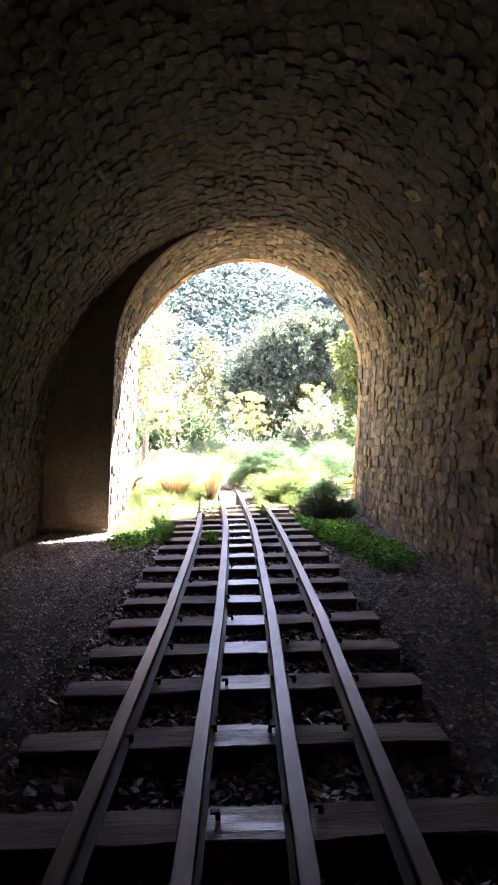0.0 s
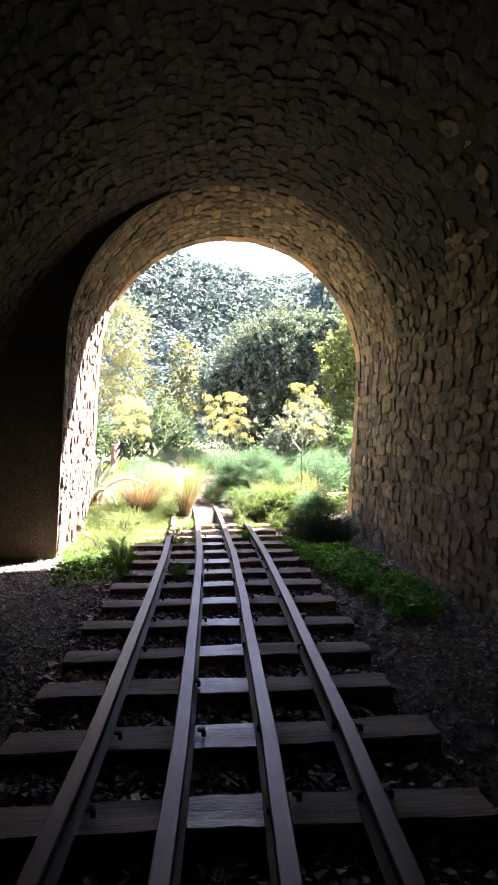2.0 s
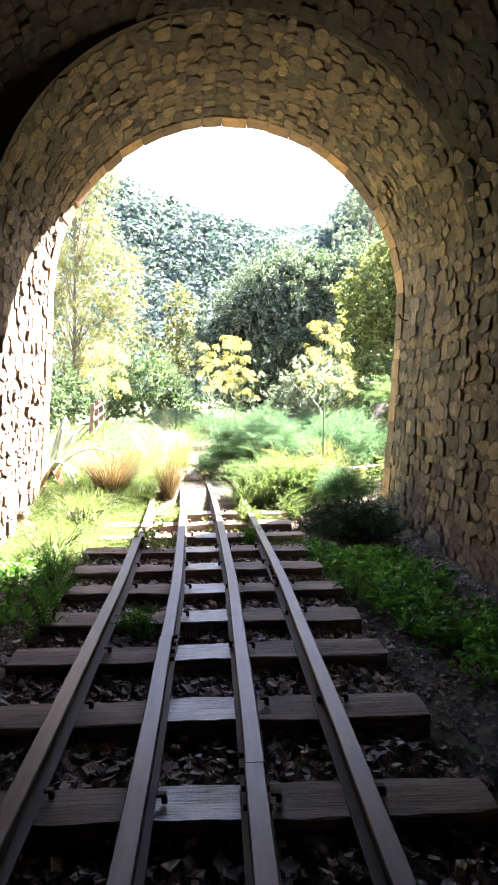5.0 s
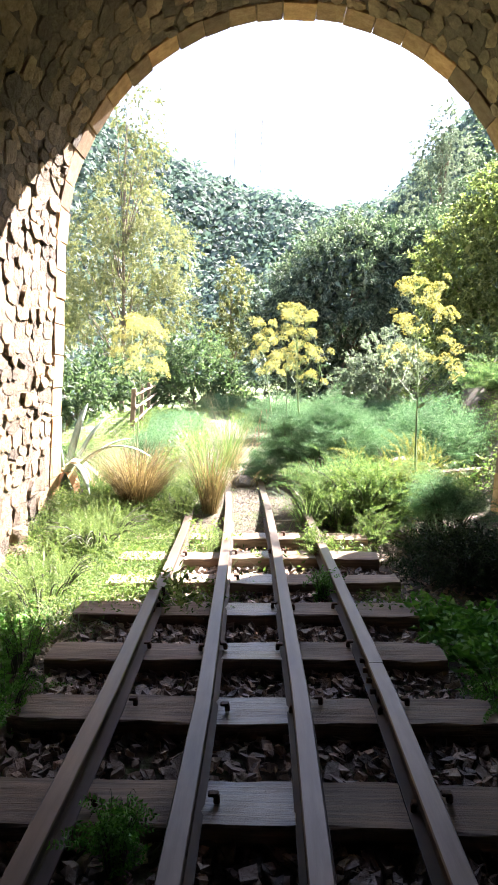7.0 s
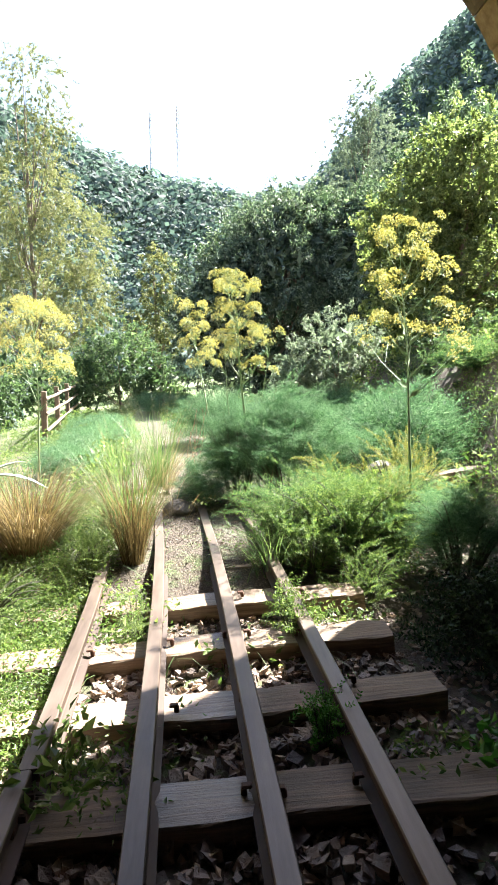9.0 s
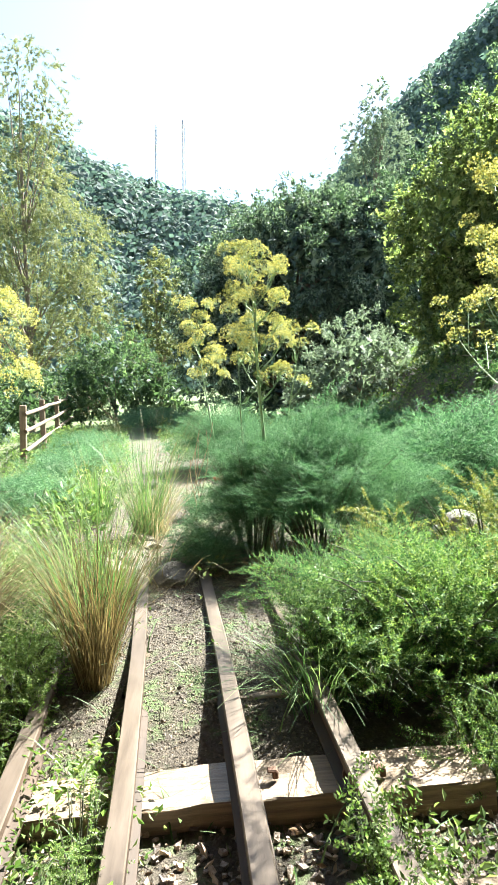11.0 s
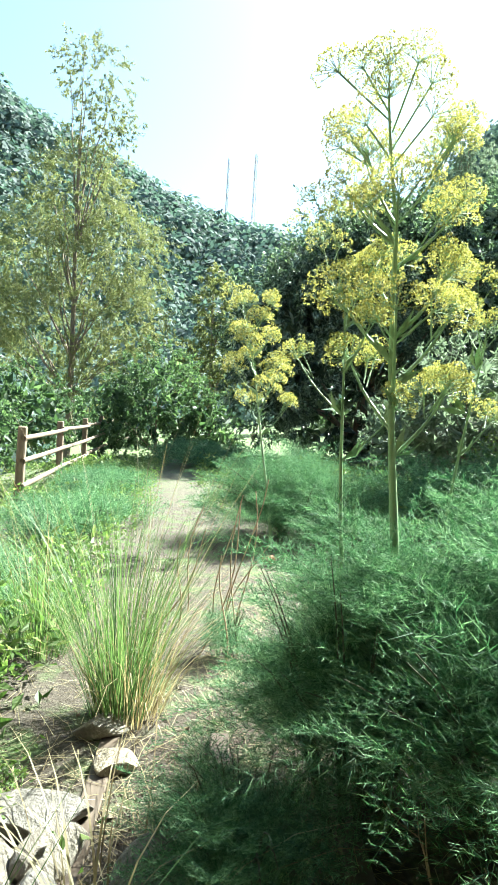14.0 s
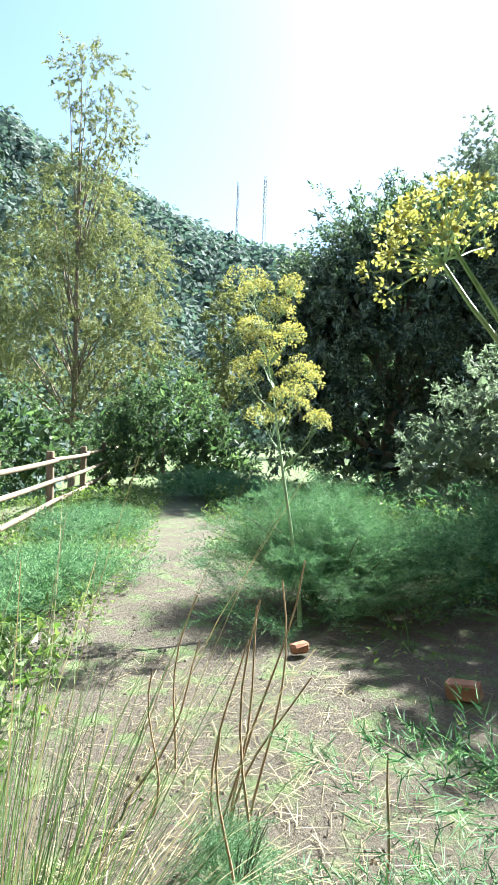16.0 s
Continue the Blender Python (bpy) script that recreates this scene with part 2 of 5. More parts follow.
def sleeper_sheen(m):
    """Feet have worn the middle of the sleepers smooth and dark."""
    nt = m.node_tree
    b = nt.nodes["Principled BSDF"]
    tc = nt.nodes.new("ShaderNodeTexCoord")
    sp = nt.nodes.new("ShaderNodeSeparateXYZ")
    nt.links.new(tc.outputs["Object"], sp.inputs[0])
    sh = nt.nodes.new("ShaderNodeMath")
    sh.operation = "SUBTRACT"
    sh.inputs[1].default_value = 0.03
    nt.links.new(sp.outputs["X"], sh.inputs[0])
    ab = nt.nodes.new("ShaderNodeMath")
    ab.operation = "ABSOLUTE"
    nt.links.new(sh.outputs[0], ab.inputs[0])
    mr = nt.nodes.new("ShaderNodeMapRange")
    mr.inputs["From Min"].default_value, mr.inputs["From Max"].default_value = 0.15, 0.24
    mr.inputs["To Min"].default_value, mr.inputs["To Max"].default_value = 0.5, 1.0
    nt.links.new(ab.outputs[0], mr.inputs[0])
    mu = nt.nodes.new("ShaderNodeMath")
    mu.operation = "MULTIPLY"
    nt.links.new(mr.outputs[0], mu.inputs[0])
    nt.links.new(b.inputs["Roughness"].links[0].from_socket, mu.inputs[1])
    nt.links.new(mu.outputs[0], b.inputs["Roughness"])
    worn = nt.nodes.new("ShaderNodeMapRange")
    worn.inputs["From Min"].default_value, worn.inputs["From Max"].default_value = 0.14, 0.2
    worn.inputs["To Min"].default_value, worn.inputs["To Max"].default_value = 1.0, 0.0
    nt.links.new(ab.outputs[0], worn.inputs[0])
    scuff = ramp(nt, noise_tex(nt, 12, 6, 0.7, stretch=(2.5, 0.4, 1)), [(0.38, (0.04, 0.04, 0.04)), (0.62, (0.4, 0.4, 0.4))])
    nt.links.new(mix(nt, 1.0, worn.outputs[0], scuff, "MULTIPLY"), b.inputs["Coat Weight"])
    b.inputs["Coat Roughness"].default_value = 0.24
    b.inputs["Coat IOR"].default_value = 1.45


sleeper_sheen(M_SLEEPER)
M_FENCE = plain("grey_fence_wood", (0.12, 0.085, 0.058), (0.27, 0.205, 0.145), 0.8, scale=9, stretch=(3, 3, 0.4), bump_d=0.005)
M_BARK = plain("bark", (0.1, 0.075, 0.055), (0.28, 0.22, 0.17), 0.9, scale=16, stretch=(2, 2, 0.5), bump_d=0.02)
M_TWIG = plain("dry_twig", (0.2, 0.13, 0.08), (0.38, 0.28, 0.18), 0.85, scale=30, bump_d=0.002)
M_STEM = plain("fennel_stem_green", (0.17, 0.28, 0.14), (0.32, 0.44, 0.25), 0.6, scale=8, stretch=(6, 6, 0.4), bump_d=0.002)
# Darker than M_STEM: shade inside the bushes is put into the stalk colour.
M_STALK = plain("shade_painted_fennel_stalk", (0.04, 0.045, 0.025), (0.1, 0.11, 0.06), 0.8, scale=12, bump_d=0.002)
M_FENNEL = leaf_material("fennel_thread_leaf", (0.02, 0.06, 0.03), (0.09, 0.2, 0.1), (0.35, 0.52, 0.31), 0.7, 0.38, (0.85, 1.0, 0.75), 1.6)
M_FENNEL_Y = leaf_material("yellowing_fennel_leaf", (0.035, 0.09, 0.042), (0.115, 0.235, 0.105), (0.37, 0.46, 0.2), 0.75, 0.5, (0.92, 1.0, 0.65), 1.6)
M_LEAFY = leaf_material("leafy_weed", (0.04, 0.09, 0.035), (0.15, 0.25, 0.09), (0.38, 0.45, 0.19), 0.75, 0.4, (0.92, 1.0, 0.5), 1.4)
# Leaf colour darkened to carry the deep shade beside the portal.
M_SHADY = leaf_material("shade_painted_bush_leaf", (0.012, 0.024, 0.012), (0.028, 0.056, 0.025), (0.08, 0.13, 0.06), 0.7, 0.2, (0.85, 1.0, 0.5), 1.4)
M_TIPS = leaf_material("yellowing_weed_leaf", (0.07, 0.11, 0.035), (0.2, 0.24, 0.085), (0.42, 0.4, 0.15), 0.55, 0.4, (1.0, 0.98, 0.5), 1.4)
M_UMBEL = leaf_material("yellow_umbel_flower", (0.28, 0.26, 0.08), (0.47, 0.45, 0.19), (0.66, 0.64, 0.38), 0.7, 0.4, (1.0, 1.0, 0.6), 6)
M_WEED = leaf_material("bright_weed_leaf", (0.075, 0.13, 0.04), (0.17, 0.245, 0.085), (0.35, 0.41, 0.18), 0.5, 0.5, (0.88, 1, 0.6), 1.3)
# Greener and brighter than M_WEED: light from the tunnel mouth is painted in.
M_HERB = leaf_material("brightened_herb_leaf", (0.08, 0.22, 0.04), (0.14, 0.34, 0.07), (0.22, 0.46, 0.12), 0.55, 0.4, (0.85, 1, 0.45), 1.5)
M_SHRUB = leaf_material("shrub_leaf", (0.05, 0.08, 0.045), (0.095, 0.15, 0.085), (0.2, 0.27, 0.15), 0.5, 0.5, (0.88, 1, 0.65), 1.2)
M_OLIVE = leaf_material("dark_olive_leaf", (0.03, 0.05, 0.036), (0.09, 0.13, 0.094), (0.42, 0.48, 0.42), 0.4, 0.3, (0.8, 1, 0.5), 0.9)
M_EUCA = leaf_material("feathery_tree_leaf", (0.12, 0.14, 0.065), (0.2, 0.225, 0.105), (0.33, 0.35, 0.19), 0.5, 0.5, (1, 0.97, 0.7), 0.6)
M_LIME = leaf_material("yellow_green_tree_leaf", (0.08, 0.11, 0.04), (0.18, 0.23, 0.095), (0.36, 0.41, 0.2), 0.5, 0.55, (0.95, 1, 0.65), 0.8)
M_PALE = leaf_material("pale_feathery_leaf", (0.13, 0.16, 0.12), (0.2, 0.245, 0.19), (0.32, 0.37, 0.31), 0.6, 0.45, (0.92, 1, 0.8), 0.5)
# Distance haze is painted into this pale bluish grey leaf colour.
M_FOREST = leaf_material("hazed_hill_leaf", (0.09, 0.118, 0.12), (0.125, 0.162, 0.16), (0.18, 0.225, 0.212), 0.85, 0.35, (0.8, 1, 0.8), 0.06)
M_GRASS = leaf_material("green_grass_blade", (0.06, 0.12, 0.045), (0.12, 0.2, 0.08), (0.26, 0.33, 0.17), 0.5, 0.5, (0.95, 1, 0.65), 1.5)
M_STRAW = leaf_material("dry_straw_blade", (0.17, 0.13, 0.08), (0.32, 0.265, 0.165), (0.48, 0.43, 0.3), 0.6, 0.4, (1, 0.95, 0.75), 2.0)
M_TUSSOCK = leaf_material("brown_tussock_blade", (0.075, 0.056, 0.028), (0.17, 0.13, 0.068), (0.34, 0.27, 0.15), 0.8, 0.35, (1, 0.93, 0.7), 2.0)
M_AGAVE = plain("agave_leaf", (0.11, 0.18, 0.14), (0.24, 0.32, 0.25), 0.7, scale=5, stretch=(4, 4, 0.5), bump_d=0.002)
M_DEADLEAF = plain("dead_agave_leaf", (0.3, 0.16, 0.08), (0.5, 0.3, 0.16), 0.8, scale=12, bump_d=0.006)
M_MAST = plain("painted_mast_steel", (0.55, 0.53, 0.53), (0.72, 0.7, 0.7), 0.6, 0.3, scale=2, bump_d=0.001)


def ground_material():
    m, nt, b = material("earth_and_gravel")
    fine = noise_tex(nt, 60, 8, 0.75)
    mid = noise_tex(nt, 6, 6, 0.6)
    earth = ramp(nt, fine, [(0.3, (0.04, 0.031, 0.022)), (0.52, (0.09, 0.071, 0.052)), (0.75, (0.2, 0.168, 0.13))])
    moss = ramp(nt, fine, [(0.3, (0.05, 0.08, 0.025)), (0.7, (0.15, 0.2, 0.07))])
    tc = nt.nodes.new("ShaderNodeTexCoord")
    sp = nt.nodes.new("ShaderNodeSeparateXYZ")
    nt.links.new(tc.outputs["Object"], sp.inputs[0])
    far = nt.nodes.new("ShaderNodeMapRange")
    far.inputs["From Min"].default_value, far.inputs["From Max"].default_value = 20.0, 32.0
    nt.links.new(sp.outputs["Y"], far.inputs[0])
    patch = ramp(nt, mid, [(0.5, (0, 0, 0)), (0.66, (1, 1, 1))])
    f = mix(nt, 1.0, patch, far.outputs[0], "ADD")
    nt.links.new(mix(nt, f, earth, moss), b.inputs["Base Color"])
    b.inputs["Roughness"].default_value = 0.95
    bump(nt, b, fine, 0.9, 0.03)
    return m


M_GROUND = ground_material()

# ---- plan: track line, ground heights ----
SLEEPERS = [-0.26, 0.36, 0.98, 1.6] + [2.22, 2.88, 3.51, 4.1, 4.72, 5.32, 5.9, 6.55, 7.19, 7.83, 8.39, 8.98, 9.55, 10.15, 10.74, 11.34, 11.96]
RAIL_X = (-0.393, -0.012, 0.368, 0.72)
CANT = 0.049


def track_dx(y):
    """How far the track's line swings aside from its straight course."""
    return np.interp(np.asarray(y, float), (0.0, 2.0, 3.0, 4.6, 7.0, 9.0, 10.8, 11.8, 12.8, 13.4, 15.8, 19.4, 22.0), (-0.11, -0.085, -0.065, -0.02, 0, 0, -0.045, -0.075, -0.12, -0.16, -0.3, -0.44, -0.66))


def track_z(y):
    return 0.03 * np.maximum(0, np.asarray(y, float) - 12.0)


def fbm(x, y, s, o=4):
    x, y = np.broadcast_arrays(np.asarray(x, float), np.asarray(y, float))
    out = np.zeros(x.shape)
    amp, tot = 1.0, 0.0
    for k in range(o):
        a = 1.7 * k + 0.6
        u, w = x * s * np.cos(a) + y * s * np.sin(a), -x * s * np.sin(a) + y * s * np.cos(a)
        out += amp * np.sin(u + 1.3 * np.sin(w * 0.8 + k)) * np.cos(w * 1.1 + 0.9 * np.sin(u * 0.7 + 2 * k))
        tot += amp
        amp *= 0.55
        s *= 2.1
    return out / tot


AZ = [-3.2, -1.9, -1.2, -0.8, -0.42, -0.2, -0.1, -0.05, 0.0, 0.1, 0.2, 0.3, 0.46, 0.8, 1.2, 1.9, 3.2]
EL = [0.15, 0.3, 0.52, 0.51, 0.45, 0.352, 0.302, 0.284, 0.278, 0.255, 0.28, 0.385, 0.53, 0.63, 0.62, 0.3, 0.15]


def height(x, y):
    """The ground's height."""
    x, y = np.broadcast_arrays(np.asarray(x, float), np.asarray(y, float))
    xt = x - track_dx(y)
    c = np.abs(xt - 0.12)
    inside = -0.015 - 0.15 * smooth(0.85, 1.5, c) + CANT * np.clip(x, -3, 2.6)
    outside = track_z(y) + lerp(-0.015, 0.145, smooth(11.7, 13.3, y)) + 0.06 * fbm(x, y, 1.1) * smooth(0.9, 1.6, c)
    outside = outside + 1.4 * smooth(2.4, 4.0, x) + 0.35 * np.maximum(0, x - 4.0)
    outside = outside - 2.2 * smooth(-3.9, -8.0, x)
    outside = outside - 0.3 * smooth(-1.3, -2.6, x) * smooth(13.5, 15.5, y)
    z = lerp(inside, outside, smooth(11.2, 12.6, y))
    dx, dy = x - 0.2, y - 14.0
    r, az = np.hypot(dx, dy), np.arctan2(dx, dy)
    hill = r * np.interp(az, AZ, EL) * smooth(24, np.interp(az, [-0.1, 0.25], [112, 78]), r) * smooth(2.4, 1.2, np.abs(az)) * (1 + 0.05 * fbm(x, y, 0.06))
    hill = hill * smooth(330, 130, r)
    z = lerp(z, 0.35 * np.clip(z, -2.2, 1.5), smooth(20, 45, r)) + hill
    return z


# ---- ground sheet ----
def axis(parts):
    out = [np.linspace(a, b, n, endpoint=False) for a, b, n in parts]
    return np.concatenate(out + [[parts[-1][1]]])


gx = axis([(-900, -140, 14), (-140, -30, 34), (-30, -5, 40), (-5, 5, 70), (5, 30, 40), (30, 140, 34), (140, 900, 14)])
gy = axis([(-900, -60, 10), (-60, -2, 20), (-2, 24, 170), (24, 60, 60), (60, 160, 40), (160, 1200, 16)])
GX, GY = np.meshgrid(gx, gy)
GZ = height(GX, GY)
ny, nx = GX.shape
ii, jj = np.meshgrid(np.arange(ny - 1), np.arange(nx - 1), indexing="ij")
GF = np.stack([ii * nx + jj, ii * nx + jj + 1, (ii + 1) * nx + jj + 1, (ii + 1) * nx + jj], -1).reshape(-1, 4)
ground = tagged(new("ground", raw("ground", np.stack([GX, GY, GZ], -1).reshape(-1, 3), GF, M_GROUND, True)), "brown earth and gravel ground rising into wooded hills", "ground", kind="structure")

# ---- tunnel ----
RING_C, RING_R, SPRING = 0.36, 2.28, 2.665
BACK, STEP, FRONT = -16.0, 10.65, 13.2


def ring_profile(n=60):
    """Horseshoe outline of the portal ring, from the foot of one wall over the crown to the other."""
    a = np.linspace(np.pi, 0, n)
    arc = np.stack([RING_C + RING_R * np.cos(a), SPRING + RING_R * np.sin(a)], 1)
    zl = np.linspace(-0.5, SPRING, 14)[:-1]
    left = np.stack([RING_C - RING_R + 0 * zl - 0.03 * (SPRING - zl) / 3, zl], 1)
    right = np.stack([RING_C + RING_R - 0.07 * (SPRING - zl[::-1]) / 3, zl[::-1]], 1)
    return np.concatenate([left, arc, right])


def main_profile(n=60):
    """The wider bore behind the ring: its one side reaches further out."""
    a = np.linspace(np.pi, np.pi / 2, n // 2)
    arc_l = np.stack([RING_C + 3.4 * np.cos(a), 0.8 + (SPRING + RING_R - 0.8) * np.sin(a)], 1)
    b = np.linspace(np.pi / 2, 0, n // 2)[1:]
    arc_r = np.stack([RING_C + RING_R * np.cos(b), SPRING + RING_R * np.sin(b)], 1)
    zl = np.linspace(-0.5, 0.8, 8)[:-1]
    left = np.stack([RING_C - 3.4 + 0 * zl, zl], 1)
    zr = np.linspace(SPRING, -0.5, 14)[1:]
    right = np.stack([RING_C + RING_R - 0.07 * (SPRING - zr) / 3, zr], 1)
    return np.concatenate([left, arc_l, arc_r, right])


def inward(p):
    """Normals of an outline that point into the bore."""
    d = unit(np.gradient(p, axis=0))
    return np.stack([d[:, 1], -d[:, 0]], 1)


def lining(name, p, y0, y1, thick, mat, label, steps=2):
    """A vault of the outline p with thickness, closed at both ends."""
    n = inward(p)
    q = p - n * thick
    ys = np.linspace(y0, y1, steps)
    k = len(p)
    v = np.concatenate([np.stack([np.repeat(o[:, :1], 1, 1)[:, 0], np.full(k, y), o[:, 1]], 1) for y in ys for o in (p, q)])
    f = []
    for s in range(steps - 1):
        for i in range(k - 1):
            a, b = 2 * s * k + i, 2 * (s + 1) * k + i
            f.append((a, a + 1, b + 1, b))
            f.append((a + k, b + k, b + k + 1, a + k + 1))
    for s, flip in ((0, 0), (steps - 1, 1)):
        for i in range(k - 1):
            a = 2 * s * k + i
            f.append((a, a + k, a + k + 1, a + 1))
    for i in (0, k - 1):
        for s in range(steps - 1):
            a, b = 2 * s * k + i, 2 * (s + 1) * k + i
            f.append((a, b, b + k, a + k))
    ob = new(name, raw(name, v, np.array(f), mat))
    return tagged(ob, label, "tunnel wall", kind="structure")


wall_ring = lining("wall_portal", ring_profile(), STEP, FRONT - 0.3, 1.5, M_MORTAR, "rubble stone vault of the tunnel mouth", 4)
wall_bore = lining("wall_tunnel", main_profile(), BACK, STEP - 0.003, 0.7, M_SHADE_MORTAR, "rubble stone vault of the railway tunnel, painted dark for shade", 8)
head = lining("wall_headwall", ring_profile() - inward(ring_profile()) * 0.36, FRONT - 0.297, FRONT - 0.05, 3.2, M_STONE, "stone headwall around the tunnel mouth")


# Unseen wall, added to shut outside light out of the tunnel's back end.
def back_light_stop():
    bm = bmesh.new()
    box(bm, (0, BACK - 0.25, 2.4), (9, 0.5, 7))
    ob = part("wall_light_stop", bm, M_MORTAR, None)
    tagged(ob, "unseen wall added to close off the tunnel behind", "wall", kind="structure")


back_light_stop()


def stone_shape(r):
    """A rough stone in unit form: uneven six- to eight-cornered face. Columns: along, across, out."""
    a = np.sort(np.arange(8) * np.pi / 4 + np.pi / 8 + r.uniform(-0.3, 0.3, 8))
    rad = 0.5 / np.maximum(np.abs(np.cos(a)), np.abs(np.sin(a))) ** 0.9 * r.uniform(0.8, 1.16, 8)
    rad = np.minimum(rad, 0.7)
    back = np.stack([np.cos(a) * rad * 1.02, np.sin(a) * rad * 1.02, np.full(8, -1.2)], 1)
    tx, ty = r.uniform(-0.5, 0.5, 2)
    fx, fy = np.cos(a) * rad * 0.975, np.sin(a) * rad * 0.975
    front = np.stack([fx, fy, 0.85 + tx * fx + ty * fy + r.uniform(-0.12, 0.12, 8)], 1)
    mid = np.array([[r.uniform(-0.2, 0.2), r.uniform(-0.2, 0.2), r.uniform(0.8, 1.02)]])
    v = np.concatenate([back, front, mid])
    q = np.array([(i, (i + 1) % 8, 8 + (i + 1) % 8, 8 + i) for i in range(8)])
    t = np.array([(8 + i, 8 + (i + 1) % 8, 16) for i in range(8)])
    return v, q, t


def lay_stones(p, y0, y1, parent, near, r, row=(0.075, 0.18), length=(0.09, 0.27), skip=None):
    """Courses of rubble along the vault p between y0 and y1. Stones for which near() holds become objects."""
    seg = np.hypot(*np.diff(p, axis=0).T)
    s_at = np.concatenate([[0], np.cumsum(seg)])
    nrm = inward(p)
    heap = Heap()
    singles = []
    s = 0.02
    while s < s_at[-1] - 0.1:
        h = r.uniform(*row)
        y = y0 + r.uniform(0, 0.1)
        while y < y1 - 0.06:
            ln = min(r.uniform(*length), y1 - y)
            if y1 - y - ln < 0.1:
                ln = y1 - y
            sc, yc = s + h / 2 + r.uniform(-0.02, 0.02) + 0.05 * np.sin(1.9 * y + 3 * np.sin(s)), y + ln / 2
            v, q, t = stone_shape(r)
            tilt = r.uniform(-0.35, 0.35)
            al, ac = v[:, 0] * (ln + 0.002), v[:, 1] * (h + 0.002)
            al, ac = al * np.cos(tilt) - ac * np.sin(tilt), al * np.sin(tilt) + ac * np.cos(tilt)
            out = v[:, 2] * r.choice([0.004, 0.01, 0.018, 0.028, 0.042], p=[0.15, 0.27, 0.3, 0.19, 0.09])
            ss = np.clip(sc + ac, 0, s_at[-1])
            px, pz = np.interp(ss, s_at, p[:, 0]), np.interp(ss, s_at, p[:, 1])
            nx_, nz_ = np.interp(ss, s_at, nrm[:, 0]), np.interp(ss, s_at, nrm[:, 1])
            w = np.stack([px + nx_ * out, yc + al, pz + nz_ * out], 1)
            cx, cz = np.interp(sc, s_at, p[:, 0]), np.interp(sc, s_at, p[:, 1])
            if skip is None or not skip(cx, yc, cz):
                if near(cx, yc, cz) and len(singles) < 290:
                    singles.append((w, q, t))
                else:
                    heap.add(w, q)
                    heap.f[3].append(t + heap.n - len(w))
            y += ln
        s += h
    return heap, singles


SLOTS = [(9.5, 2.5), (11.45, 2.5), (8.3, 1.0), (10.4, 3.35)]


def in_slot(x, y, z):
    return x > 1.5 and any(abs(y - a) < 0.09 and abs(z - b) < 0.12 for a, b in SLOTS)


r_st = np.random.default_rng(11)
heap_r, single_r = lay_stones(ring_profile(), STEP + 0.0, FRONT - 0.3, wall_ring, lambda x, y, z: x > 1.2 and z > 0.0 and y > 11.0, r_st, skip=in_slot)
rest = part("rubble_stones", heap_r.mesh("rubble_stones", M_STONE), None, wall_ring)
tagged(rest, kind="stuff")
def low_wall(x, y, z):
    """The bore's one lit side wall, painted paler, with a ragged upper edge."""
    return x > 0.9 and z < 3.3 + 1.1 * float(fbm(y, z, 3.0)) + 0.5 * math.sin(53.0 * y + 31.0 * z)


# Mortar of the lit side wall is coloured paler than the vault's.
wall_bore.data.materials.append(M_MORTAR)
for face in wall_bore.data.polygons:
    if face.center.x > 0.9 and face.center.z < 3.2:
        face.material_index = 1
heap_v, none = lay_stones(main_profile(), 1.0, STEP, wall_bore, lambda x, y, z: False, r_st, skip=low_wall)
rest = part("rubble_stones", heap_v.mesh("rubble_stones", M_SHADE_STONE), None, wall_bore, "vault stones coloured dark for shade")
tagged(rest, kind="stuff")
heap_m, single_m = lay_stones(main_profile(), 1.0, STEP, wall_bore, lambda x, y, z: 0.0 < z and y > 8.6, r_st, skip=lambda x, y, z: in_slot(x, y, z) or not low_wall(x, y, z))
rest = part("rubble_stones", heap_m.mesh("rubble_stones", M_LIT_STONE), None, wall_bore)
tagged(rest, kind="stuff")


def hillside():
    """Earth over the tunnel behind the headwall."""
    xs, ys = np.linspace(-26, 26, 53), np.linspace(-40, 12.9, 40)
    X, Y = np.meshgrid(xs, ys)
    Z = 8.2 - 0.012 * (X - 0.3) ** 2 + 0.5 * fbm(X, Y, 0.3) + 2.5 * smooth(6, -30, Y)
    Z = np.where(np.abs(X) > 25, -3, Z)
    Z = np.where(Y < -39, -3, Z)
    Z = np.where((np.abs(X - RING_C) < 5.2) | (Y < 12.5), Z, -1)
    ny_, nx_ = X.shape
    i, j = np.meshgrid(np.arange(ny_ - 1), np.arange(nx_ - 1), indexing="ij")
    f = np.stack([i * nx_ + j, i * nx_ + j + 1, (i + 1) * nx_ + j + 1, (i + 1) * nx_ + j], -1).reshape(-1, 4)
    ob = new("hillside", raw("hillside", np.stack([X, Y, Z], -1).reshape(-1, 3), f, M_GROUND, True))
    tagged(ob, "earth hillside over the railway tunnel", "hillside", kind="structure")


hillside()

# ---- track ----
def rail_profile():
    """Half-section points of a light flat-bottomed rail, 0.105 m high, as a closed outline."""
    h = [(0.05, 0.0), (0.05, 0.009), (0.016, 0.018), (0.01, 0.024), (0.01, 0.062), (0.03, 0.07), (0.034, 0.074), (0.034, 0.1), (0.03, 0.105)]
    return np.array(h + [(-x, z) for x, z in h[::-1]])


